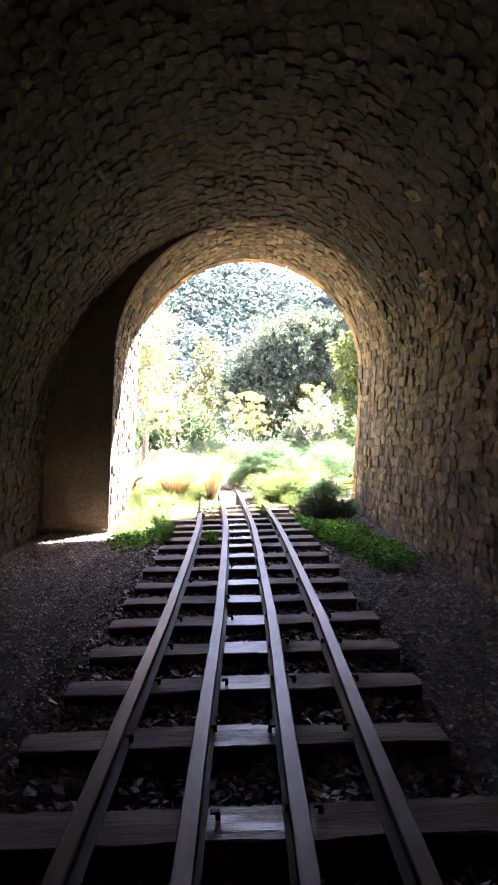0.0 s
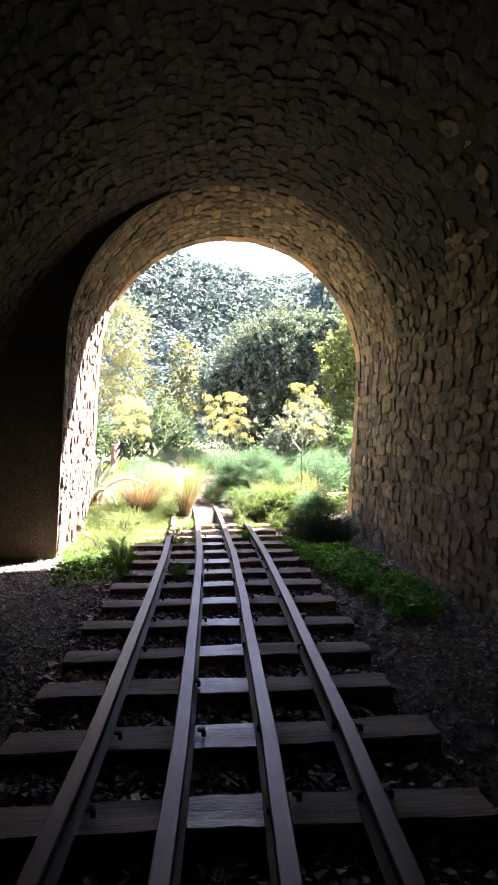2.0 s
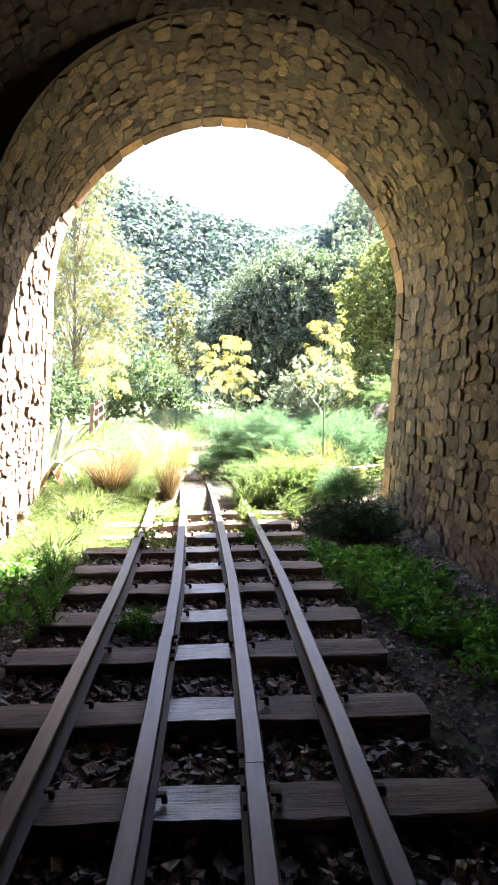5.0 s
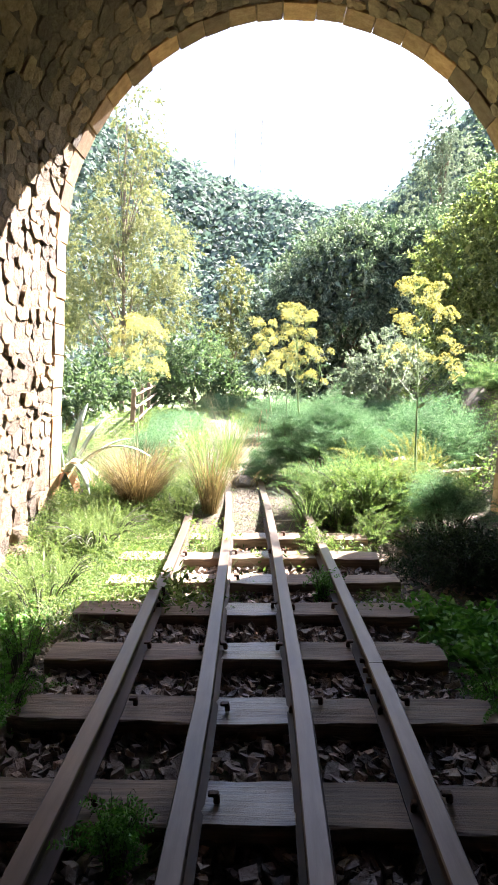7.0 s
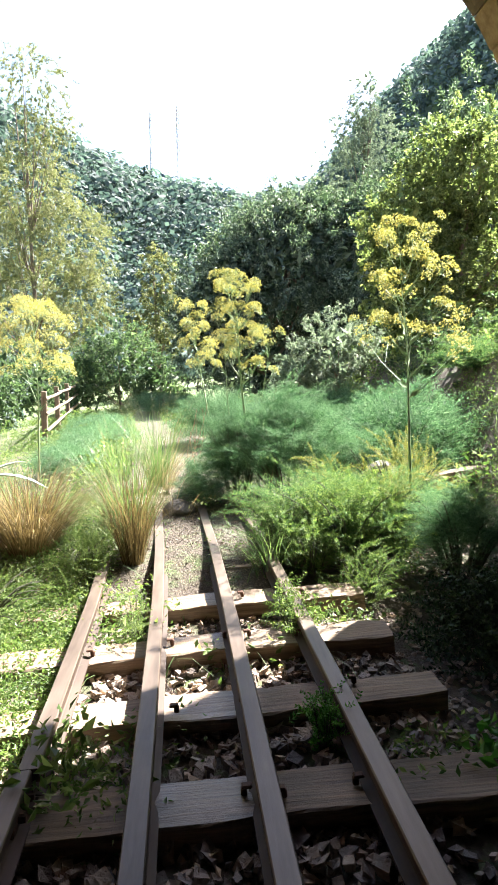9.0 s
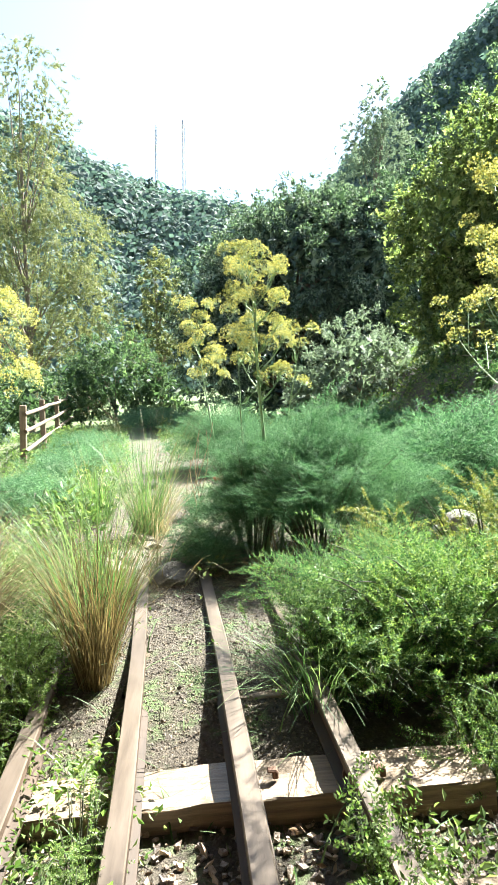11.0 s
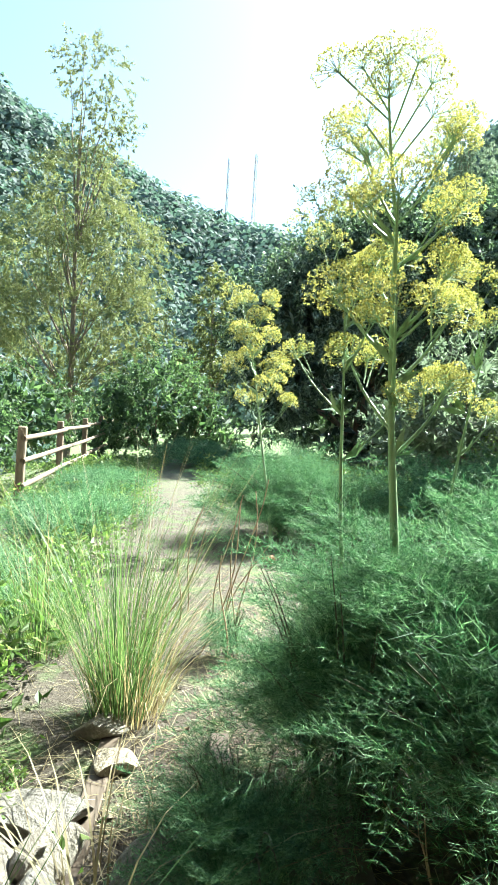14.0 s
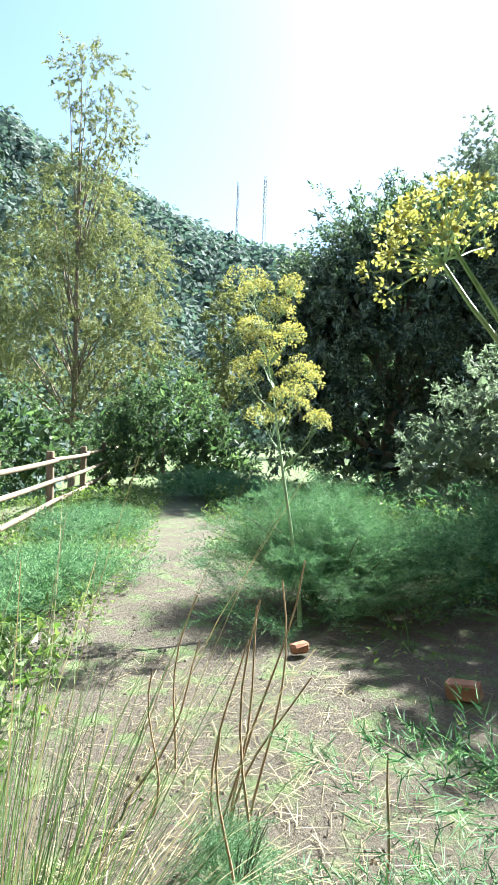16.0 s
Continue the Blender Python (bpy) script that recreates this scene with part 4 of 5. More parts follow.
def tree(name, x, y, blobs, leaf, mat, seed, label, trunk_r=0.15, per=2600, leaf_len=0.16, leaf_w=0.06, droop=0.2, base=None, cat="tree", group="trees", shell=0.45, heart=0):
    """A tree: tapered trunk with limbs to each leaf mass; blobs are (dx, dy, z, rx, ry, rz, density)."""
    r = np.random.default_rng(seed)
    thing = tagged(new(name), label, cat, group)
    g = float(height(x, y)) if base is None else base
    thing.location = (x, y, g)
    wood, crown = Heap(), Heap()
    zt = max(b[2] for b in blobs) - g
    mean = np.mean([[b[0], b[1]] for b in blobs], 0)
    t = np.linspace(0, 1, 10)
    trunk = np.stack([mean[0] * t ** 2 + 0.12 * np.sin(4 * t + seed) * t, mean[1] * t ** 2, zt * 0.92 * t], 1)
    wood.tube(trunk, trunk_r * (1.08 - t * 0.95), 8)
    for bx_, by_, bz, rx, ry, rz, dens in blobs:
        c = np.array([bx_, by_, bz - g])
        s = np.clip((c[2] - rz) / (zt * 0.92) * 0.7, 0.05, 0.9)
        o = np.array([np.interp(s, t, trunk[:, k]) for k in range(3)])
        for q in range(4):
            e = c + unit(r.normal(size=3)) * np.array([rx, ry, rz]) * 0.65
            tt = np.linspace(0, 1, 7)[:, None]
            wood.tube(o + (e - o) * tt + np.array([0, 0, 1]) * np.sin(tt * np.pi) * 0.1 * rz + r.normal(size=(7, 3)) * 0.02 * rx, trunk_r * 0.32 * (1.1 - tt[:, 0]), 5)
        n = int(per * dens * 0.85)
        twigs = max(12, n // 26)
        dirs = unit(r.normal(size=(twigs, 3)))
        lump = 1 + 0.22 * np.sin(4 * dirs[:, 0] + seed) * np.cos(5 * dirs[:, 1] + bx_) + 0.16 * np.sin(9 * dirs[:, 2] + 7 * dirs[:, 0])
        tp = c + dirs * np.array([rx, ry, rz]) * (r.uniform(shell, 1.0, twigs) ** 0.5 * lump)[:, None]
        k = n // twigs
        ln = 0.22 * (rx + ry + rz) / 3 * r.uniform(0.5, 1.2, twigs)
        td = unit(dirs + r.normal(size=(twigs, 3)) * 0.5 - np.array([0, 0, droop]))
        u = r.uniform(0, 1, (twigs, k, 1))
        p = tp[:, None] + td[:, None] * ln[:, None, None] * u + r.normal(size=(twigs, k, 3)) * (0.09 * ln)[:, None, None]
        ld = td[:, None] * 0.6 + r.normal(size=(twigs, k, 3)) * 0.6 - np.array([0, 0, droop])
        v, f = leaf_quads(p.reshape(-1, 3), ld.reshape(-1, 3), leaf_len * r.uniform(0.6, 1.2, twigs * k), leaf_w * r.uniform(0.7, 1.2, twigs * k), r)
        crown.add(v, f)
        if heart:
            hd = unit(r.normal(size=(heart, 3)))
            hp = c + hd * np.array([rx, ry, rz]) * (0.72 * r.uniform(0.2, 1.0, heart) ** 0.4)[:, None]
            v, f = leaf_quads(hp, r.normal(size=(heart, 3)), leaf_len * r.uniform(2.2, 3.4, heart), leaf_len * r.uniform(1.2, 1.9, heart), r)
            crown.add(v, f)
    part("trunk", wood.mesh("trunk", M_BARK, True), None, thing)
    part("crown", crown.mesh("crown", mat), None, thing)
    return thing


# fennel bushes
fennel_mound(0.98, 14.4, 0.92, 0.78, 1.22, 1000, 1, M_FENNEL, "large feathery green fennel bush beside the path", fronds=FINE_FRONDS, hollow=0.36)
fennel_mound(0.53, 14.5, 0.42, 0.4, 1.2, 280, 23, M_FENNEL, "feathery fennel clump round the flowering stems", (0.25, 0.45), fronds=FINE_FRONDS, hollow=0.3)
fennel_mound(0.22, 14.2, 0.3, 0.32, 0.55, 130, 13, M_FENNEL, "low feathery fennel clump at the path's edge", (0.2, 0.35), fronds=FINE_FRONDS)
fennel_mound(2.5, 15.4, 1.3, 1.4, 1.25, 650, 2, M_FENNEL, "broad feathery fennel bush under the trees")
fennel_mound(0.62, 18.4, 1.08, 0.85, 1.15, 640, 3, M_FENNEL, "rounded feathery fennel bush at the path's bend", fronds=FINE_FRONDS)
fennel_mound(2.4, 18.9, 1.4, 1.0, 1.3, 550, 4, M_FENNEL, "feathery fennel bush by the dark shrub")
fennel_mound(1.35, 13.0, 0.85, 0.75, 0.8, 330, 5, M_FENNEL_Y, "low green fennel bush over the buried rail", (0.2, 0.4), fronds=MID_FRONDS)
fennel_mound(1.2, 12.75, 0.75, 0.6, 0.72, 640, 19, M_LEAFY, "leafy green weeds with pale tips over the buried rail", (0.18, 0.36), fronds=FINE_SPRIGS)
fennel_mound(1.75, 13.4, 0.55, 0.5, 0.95, 260, 14, M_TIPS, "yellowing leafy weeds beside the boulder", (0.18, 0.32), fronds=FINE_SPRIGS)
fennel_mound(0.72, 12.75, 0.3, 0.35, 0.62, 150, 20, M_GRASS, "bright leafy clump over the rail's end", (0.18, 0.3), fronds=FINE_SPRIGS)
fennel_mound(0.88, 12.5, 0.3, 0.42, 0.46, 170, 30, M_LEAFY, "leafy weeds hiding the end of the rail", (0.14, 0.28), fronds=FINE_SPRIGS)
fennel_mound(1.15, 12.15, 0.28, 0.3, 0.34, 120, 31, M_LEAFY, "low leafy weeds beside the rail", (0.12, 0.24), fronds=FINE_SPRIGS)
fennel_mound(1.55, 12.8, 0.32, 0.3, 0.84, 110, 24, M_TIPS, "yellow-tipped weed clump beside the rail", (0.14, 0.26), fronds=FINE_SPRIGS)
fennel_mound(1.15, 13.45, 0.3, 0.28, 0.92, 90, 22, M_TIPS, "yellow-flowered weed clump among the bushes", (0.14, 0.24), fronds=FINE_SPRIGS)
fennel_mound(1.9, 12.45, 0.55, 0.5, 0.74, 330, 15, M_FENNEL, "feathery fennel bush in the shade of the portal", (0.18, 0.34), fronds=MID_FRONDS)
fennel_mound(1.8, 11.5, 0.6, 0.7, 0.36, 560, 16, M_SHADY, "low bush in the portal's shade, shade painted into its leaves", (0.16, 0.3), fronds=SPRIGS)
fennel_mound(3.55, 16.2, 0.5, 0.6, 1.85, 220, 17, M_FENNEL_Y, "bright feathery bush on the bank", (0.25, 0.45))
fennel_mound(0.10, 15.67, 0.16, 0.15, 0.52, 70, 18, M_FENNEL, "small green fennel seedling at the foot of dead stems", (0.1, 0.2), fronds=MID_FRONDS)
for k, (hx, hy, hw) in enumerate([(-0.78, 8.5, 0.16), (-0.2, 8.3, 0.12), (-0.85, 9.1, 0.2), (-1.0, 9.7, 0.22), (0.6, 10.6, 0.1), (1.25, 9.2, 0.2)]):
    fennel_mound(hx, hy, hw, hw * 1.3, 0.16 + 0.3 * hw, 34 + int(120 * hw), 40 + k, M_HERB, "small leafy herb growing in the ballast", (0.09, 0.17), fronds=SPRIGS)
fennel_mound(-1.2, 11.95, 0.6, 0.8, 0.3, 300, 25, M_WEED, "lush bright weeds beside the track", (0.12, 0.26), fronds=FINE_SPRIGS)
fennel_mound(-1.3, 10.85, 0.5, 0.55, 0.2, 200, 26, M_WEED, "low bright weeds at the sleepers' ends", (0.1, 0.22), fronds=FINE_SPRIGS)
fennel_mound(-0.62, 12.7, 0.22, 0.6, 0.34, 110, 27, M_WEED, "bright weeds growing against the rail", (0.12, 0.24), fronds=FINE_SPRIGS)
fennel_mound(-0.2, 11.75, 0.12, 0.4, 0.24, 60, 28, M_WEED, "small bright weeds between the rails", (0.08, 0.16), fronds=FINE_SPRIGS)
fennel_mound(0.62, 11.55, 0.13, 0.35, 0.3, 60, 29, M_WEED, "bright weeds at the buried rail's side", (0.1, 0.2), fronds=SPRIGS)
fennel_mound(-1.45, 18.4, 0.7, 1.1, 0.6, 500, 6, M_FENNEL, "low fennel clump by the fence side of the path", (0.2, 0.4))
fennel_mound(-1.7, 20.8, 0.75, 1.0, 0.62, 450, 7, M_FENNEL, "low fennel clump near the fence", (0.2, 0.4))
fennel_mound(-1.4, 16.2, 0.6, 0.8, 0.55, 400, 8, M_FENNEL, "low fennel clump beside the tall grass", (0.2, 0.35))
fennel_mound(-0.6, 24.2, 1.2, 1.0, 1.0, 500, 9, M_FENNEL, "dark fennel clump in the shade of the trees", (0.25, 0.45))
fennel_mound(-2.3, 14.8, 0.7, 0.8, 0.6, 350, 10, M_FENNEL_Y, "low fennel clump behind the agave", (0.2, 0.35))

ferula(0.62, 14.48, 2.08, (-0.045, 0.0), 31, "tall giant fennel with yellow umbels rising from its bush", 0.02, 10, 0.07, 0.58, 0.2, 20, 8, 34, 0.0055, 3, 0.16)
ferula(0.5, 14.53, 1.82, (-0.06, 0.0), 32, "slender giant fennel with yellow umbels beside a taller one", 0.011, 4, 0.05, 0.66, 0.17, 14, 3, 30, 0.005, 2)
ferula(0.73, 14.6, 1.72, (0.08, 0.0), 38, "thin giant fennel shoot with yellow umbels", 0.01, 3, 0.05, 0.72, 0.14, 14, 3, 30, 0.005, 2)
ferula(0.36, 17.95, 2.3, (-0.16, 0.22), 33, "leaning giant fennel with dense yellow umbels", 0.015, 11, 0.075, 0.48, 0.22, 14, 5, 14, 0.012, 5)
ferula(1.69, 12.82, 2.22, (-0.05, 0.03), 34, "branching giant fennel with yellow umbels by the portal", 0.013, 12, 0.06, 0.52, 0.27, 13, 6, 11, 0.012, 4)
ferula(-1.57, 15.5, 2.02, (0.0, 0.0), 35, "bushy giant fennel with bright yellow umbels", 0.013, 12, 0.095, 0.46, 0.36, 14, 6, 11, 0.015, 4)

# grass tufts
grass_tuft(-1.06, 12.95, 1300, 0.95, 0.004, 0.45, 0.65, M_TUSSOCK, 41, "dry brown tussock of grass beside the track")
grass_tuft(-0.31, 12.75, 420, 0.95, 0.0032, 0.2, 0.4, M_TUSSOCK, 42, "straw-coloured grass tuft growing between the rails")
grass_tuft(-0.33, 12.95, 320, 1.1, 0.0034, 0.24, 0.35, M_GRASS, 43, "tall green grass growing between the rails")
grass_tuft(-0.27, 15.02, 430, 1.1, 0.0021, 0.26, 0.35, M_GRASS, 44, "tall green grass tuft on the footpath", heads=30)
grass_tuft(-0.75, 15.6, 320, 0.8, 0.0038, 0.35, 0.4, M_GRASS, 45, "green grass clump beside the footpath", heads=14)
grass_tuft(-0.22, 15.05, 170, 0.75, 0.003, 0.34, 0.6, M_STRAW, 49, "straw-coloured grass at the foot of the green tuft")
grass_tuft(0.66, 12.55, 200, 0.62, 0.004, 0.4, 0.8, M_GRASS, 46, "arching green grass at the foot of the bush")
grass_tuft(-1.55, 13.4, 300, 0.8, 0.0045, 0.5, 0.6, M_GRASS, 47, "green grass clump beside the agave")
grass_tuft(-0.1, 14.0, 60, 0.5, 0.006, 0.7, 0.8, M_STRAW, 48, "bent dry grass over the buried track")

# trees
tree("olive_tree", 2.6, 27.8, [(0.0, -0.8, 4.5, 2.1, 1.7, 1.9, 3.2), (-1.95, -0.9, 2.9, 1.2, 1.3, 1.8, 2.2), (2.3, -0.8, 4.4, 1.9, 1.6, 1.9, 2.8), (0.6, -0.5, 5.7, 1.6, 1.3, 1.0, 2.0), (-1.1, -0.7, 4.4, 1.1, 1.1, 1.1, 1.6), (0.1, 0.0, 1.7, 2.4, 0.8, 1.7, 2.2), (2.6, -0.4, 1.9, 1.8, 1.0, 1.8, 1.8), (2.4, -0.6, 5.9, 1.2, 1.1, 0.8, 1.3)], None, M_OLIVE, 51, "dense dark olive tree with silvery leaf tips", 0.16, 7600, 0.115, 0.034, heart=800)
tree("silvery_shrub", 2.95, 21.3, [(0, 0, 1.7, 0.9, 0.8, 1.0, 1.5), (-0.7, 0, 1.3, 0.6, 0.6, 0.7, 0.9), (0.8, 0.1, 1.4, 0.8, 0.7, 0.9, 1.2)], None, M_PALE, 57, "silvery green shrub beside the olive tree", 0.05, 4500, 0.08, 0.028, cat="shrub", group="shrubs", heart=200)
tree("feathery_tree", -5.7, 33.0, [(0, 0, 8.3, 1.6, 1.6, 1.7, 1.4), (-1.5, 0, 6.2, 1.7, 1.6, 1.8, 1.6), (1.3, 0, 6.4, 1.6, 1.6, 1.8, 1.5), (-0.6, 0, 4.0, 2.0, 1.7, 1.6, 1.4), (0.2, 0, 12.0, 1.25, 1.1, 1.2, 0.55), (0.7, 0, 10.4, 1.1, 1.0, 0.9, 0.5), (1.9, 0, 4.2, 1.3, 1.3, 1.4, 1.1), (-2.9, 0, 4.2, 1.5, 1.4, 1.6, 1.1), (0.8, 0, 2.2, 1.6, 1.3, 1.2, 0.9)], None, M_EUCA, 52, "tall feathery olive-green tree beyond the fence", 0.11, 10500, 0.09, 0.032, 0.6, shell=0.2)
tree("feathery_tree", -9.5, 30.0, [(0, 0, 6.0, 1.8, 1.8, 2.0, 1.4), (1.2, 0, 3.6, 1.8, 1.6, 1.8, 1.4), (-1, 0, 3.4, 1.6, 1.6, 1.8, 1.0)], None, M_EUCA, 58, "feathery olive-green tree at the edge of the ravine", 0.15, 5000, 0.13, 0.045, 0.6, shell=0.2, heart=260)
tree("slender_tree", -1.3, 34.0, [(0, 0, 5.2, 0.7, 0.7, 1.2, 0.8), (0.3, 0, 3.4, 0.9, 0.9, 1.3, 1.0), (-0.5, 0, 3.0, 0.8, 0.8, 1.2, 0.8)], None, M_EUCA, 59, "slender pale green tree behind the shrubs", 0.08, 5000, 0.14, 0.05, 0.4, shell=0.3)
tree("rounded_shrub", -2.2, 28.5, [(0, 0, 1.9, 1.3, 1.1, 1.2, 2.0), (-1.2, 0, 1.3, 1.0, 1.0, 1.0, 1.3), (1.2, -0.3, 1.1, 0.9, 0.8, 0.9, 1.2)], None, M_SHRUB, 60, "rounded grey-green shrub at the end of the path", 0.05, 5200, 0.09, 0.04, cat="shrub", group="shrubs", heart=260)
tree("young_tree", 5.1, 20.4, [(0.0, 0, 5.0, 1.0, 1.0, 1.15, 1.8), (-0.85, 0, 3.9, 1.0, 1.0, 1.1, 1.8), (1.2, 0, 4.2, 1.4, 1.1, 1.7, 2.0), (-0.6, -0.3, 2.5, 1.1, 1.0, 1.0, 1.5), (1.9, 0, 2.6, 1.4, 1.1, 1.3, 1.5)], None, M_LIME, 53, "yellow-green leafy tree on the bank", 0.12, 7500, 0.085, 0.045, heart=300)
tree("bank_tree", 9.5, 31.0, [(0, 0, 9.0, 2.2, 2.0, 2.2, 1.8), (-1.6, 0, 7.0, 2.0, 1.8, 2.0, 1.8), (1.8, 0, 7.0, 2.2, 2.0, 2.4, 1.8), (0, 0, 4.8, 2.6, 2, 2, 1.8)], None, M_OLIVE, 54, "dark green tree on the steep bank", 0.2, 6200, 0.15, 0.06, heart=400)
tree("feathery_tree", 10.2, 46.7, [(0, 0, 16.9, 0.9, 0.9, 1.6, 1.0), (-0.9, 0, 15.0, 1.2, 1.1, 1.7, 1.4), (0.8, 0, 14.8, 1.3, 1.2, 1.9, 1.4), (-0.6, 0, 12.6, 2.2, 1.6, 2.0, 1.6)], None, M_PALE, 55, "tall pale feathery tree on the hill slope", 0.16, 5600, 0.13, 0.045, 0.4, shell=0.2)
tree("undergrowth_shrub", -5.2, 24.0, [(0, 0, 0.9, 1.3, 1.0, 0.9, 1.2), (-1.5, 0.6, 0.7, 1.2, 1.0, 0.9, 1.0), (0.6, 2.0, 1.2, 1.2, 1.0, 1.0, 1.2)], None, M_SHRUB, 63, "green undergrowth beyond the fence", 0.04, 4500, 0.1, 0.045, cat="shrub", group="shrubs", heart=260)
tree("undergrowth_shrub", 3.6, 16.6, [(0, 0, 1.5, 0.6, 0.6, 0.5, 0.8), (0.9, -0.4, 2.0, 0.7, 0.6, 0.6, 0.9), (0.2, 1.6, 1.9, 0.8, 0.7, 0.6, 0.8)], None, M_SHRUB, 64, "leafy green shrub on the bank", 0.03, 3500, 0.06, 0.035, cat="shrub", group="shrubs")
tree("ridge_tree", -7.6, 120.0, [(0, 0, float(height(-7.6, 120)) + 3.2, 1.3, 1.2, 1.0, 0.5), (0.7, 0, float(height(-7.6, 120)) + 2.5, 1.0, 1.0, 0.9, 0.35)], None, M_FOREST, 66, "lone round tree on the hill's ridge", 0.2, 2200, 0.28, 0.2)


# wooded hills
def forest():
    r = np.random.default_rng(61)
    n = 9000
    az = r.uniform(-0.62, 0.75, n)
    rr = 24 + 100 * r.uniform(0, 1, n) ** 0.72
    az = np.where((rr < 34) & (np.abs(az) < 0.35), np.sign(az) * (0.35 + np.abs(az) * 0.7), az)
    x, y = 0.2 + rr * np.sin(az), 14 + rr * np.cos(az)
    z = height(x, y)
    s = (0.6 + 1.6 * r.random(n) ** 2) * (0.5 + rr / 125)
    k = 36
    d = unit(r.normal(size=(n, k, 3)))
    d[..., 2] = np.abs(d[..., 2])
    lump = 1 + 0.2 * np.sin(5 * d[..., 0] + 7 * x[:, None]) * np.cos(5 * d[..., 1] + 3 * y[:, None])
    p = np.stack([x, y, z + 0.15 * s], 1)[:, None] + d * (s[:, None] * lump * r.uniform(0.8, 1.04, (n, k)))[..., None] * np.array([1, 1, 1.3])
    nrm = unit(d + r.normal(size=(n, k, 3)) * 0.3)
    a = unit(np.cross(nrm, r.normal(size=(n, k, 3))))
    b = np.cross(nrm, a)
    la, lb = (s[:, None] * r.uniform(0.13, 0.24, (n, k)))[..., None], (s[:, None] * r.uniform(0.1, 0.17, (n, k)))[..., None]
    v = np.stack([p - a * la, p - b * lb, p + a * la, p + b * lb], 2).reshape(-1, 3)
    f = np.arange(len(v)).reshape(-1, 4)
    tagged(new("hill_woods", raw("hill_woods", v, f, M_FOREST)), "dense green woods covering the far hills, haze painted in", "woods", kind="stuff")


forest()


def ground_weeds():
    """Low weeds and herbs over the open ground, in patches."""
    r = np.random.default_rng(71)
    n = 27000
    x, y = r.uniform(-4.2, 5.0, n), r.uniform(9.3, 26.0, n)
    xt = x - track_dx(y)
    path = (np.abs(xt - 0.2) < 0.62) & (y > 14.4) & (y < 19.2)
    path |= (np.abs(xt + 0.1 + 0.05 * (y - 19)) < 0.3) & (y >= 17.0)
    path |= (np.abs(x - 0.45) < 0.95) & (y > 15.3) & (y < 17.9) & (r.random(n) < 0.93)
    bed = (xt > -0.95) & (xt < 1.15) & (y < 14.4)
    lit = fbm(x, y, 1.6) > -0.25
    keep = lit & ~path & (~bed | (r.random(n) < 0.03))
    keep &= ~((y < FRONT) & ((x < -1.85) | (x > 2.45)))
    keep &= ~((x > 1.05) & (y < 12.35))
    keep &= (y > 11.0) | (r.random(n) < smooth(9.6, 11.2, y)) & (x < 0)
    x, y = x[keep], y[keep]
    m = len(x)
    # small plants on the ground along the wall inside the tunnel mouth
    seat = 120
    cy = 10.5 - 3.2 * r.uniform(0, 1, seat) ** 1.7
    cx = lerp(1.12, 1.75, smooth(10.2, 7.6, cy)) + r.uniform(0, 1, seat) * lerp(1.0, 0.5, smooth(10.2, 7.6, cy))
    x2, y2 = (np.repeat(cx, 5) + r.normal(0, 0.07, seat * 5)), (np.repeat(cy, 5) + r.normal(0, 0.08, seat * 5))
    ok = (x2 < 2.42) & (x2 > 1.08)
    x3 = np.repeat(r.normal(-1.35, 0.2, 16), 5) + r.normal(0, 0.06, 80)
    y3 = np.repeat(r.uniform(8.7, 10.4, 16), 5) + r.normal(0, 0.08, 80)
    x4, y4 = r.uniform(-1.9, -0.45, 15000), r.uniform(9.7, 14.6, 15000)
    on = (r.random(15000) < smooth(9.8, 11.0, y4)) & (fbm(x4, y4, 2.1) > -0.45 + 0.45 * smooth(11.2, 10.0, y4))
    x5, y5 = r.uniform(-0.85, 1.1, 2600), r.uniform(10.2, 12.3, 2600)
    on5 = (fbm(x5, y5, 2.6) > 0.05) & ((x5 < -0.05) | (x5 > 0.75) | (r.random(2600) < 0.1))
    x = np.concatenate([x, x4[on], x5[on5]])
    y = np.concatenate([y, y4[on], y5[on5]])
    hx, hy = np.concatenate([x2[ok], x3]), np.concatenate([y2[ok], y3])
    hp = np.stack([hx, hy, height(hx, hy)], 1)[:, None] + r.normal(size=(len(hx), 9, 3)) * np.array([0.04, 0.04, 0.0]) + np.array([0, 0, 1]) * r.uniform(0.01, 0.14, (len(hx), 9, 1))
    hd = r.normal(size=(len(hx), 9, 3)) * np.array([1, 1, 0.25]) + np.array([0, 0, 0.25])
    hv, hf = leaf_quads(hp.reshape(-1, 3), hd.reshape(-1, 3), r.uniform(0.035, 0.075, hp.size // 3), r.uniform(0.03, 0.06, hp.size // 3), r)
    tagged(new("wall_herbs", raw("wall_herbs", hv, hf, M_HERB)), "bright green herbs at the foot of the tunnel wall", "herbs", kind="stuff")
    m = len(x)
    q = 7
    sz = r.uniform(0.6, 1.5, m) * (1 + 0.8 * (fbm(x, y, 0.9) > 0.2))
    sz = np.where(y < 12.4, sz * 0.85, sz)
    sz = np.where((x < -0.4) & (x > -2.0) & (y < 14.6), r.uniform(0.45, 0.95, m), sz)
    base = np.stack([x, y, height(x, y)], 1)
    off = r.normal(size=(m, q, 3)) * np.array([0.035, 0.035, 0.0]) + np.array([0, 0, 1]) * r.uniform(0.0, 0.13, (m, q, 1))
    p = base[:, None] + off * sz[:, None, None]
    d = r.normal(size=(m, q, 3)) * np.array([1, 1, 0.5]) + np.array([0, 0, 0.5])
    v, f = leaf_quads(p.reshape(-1, 3), d.reshape(-1, 3), np.repeat(sz, q) * 0.03, np.repeat(sz, q) * 0.014, r)
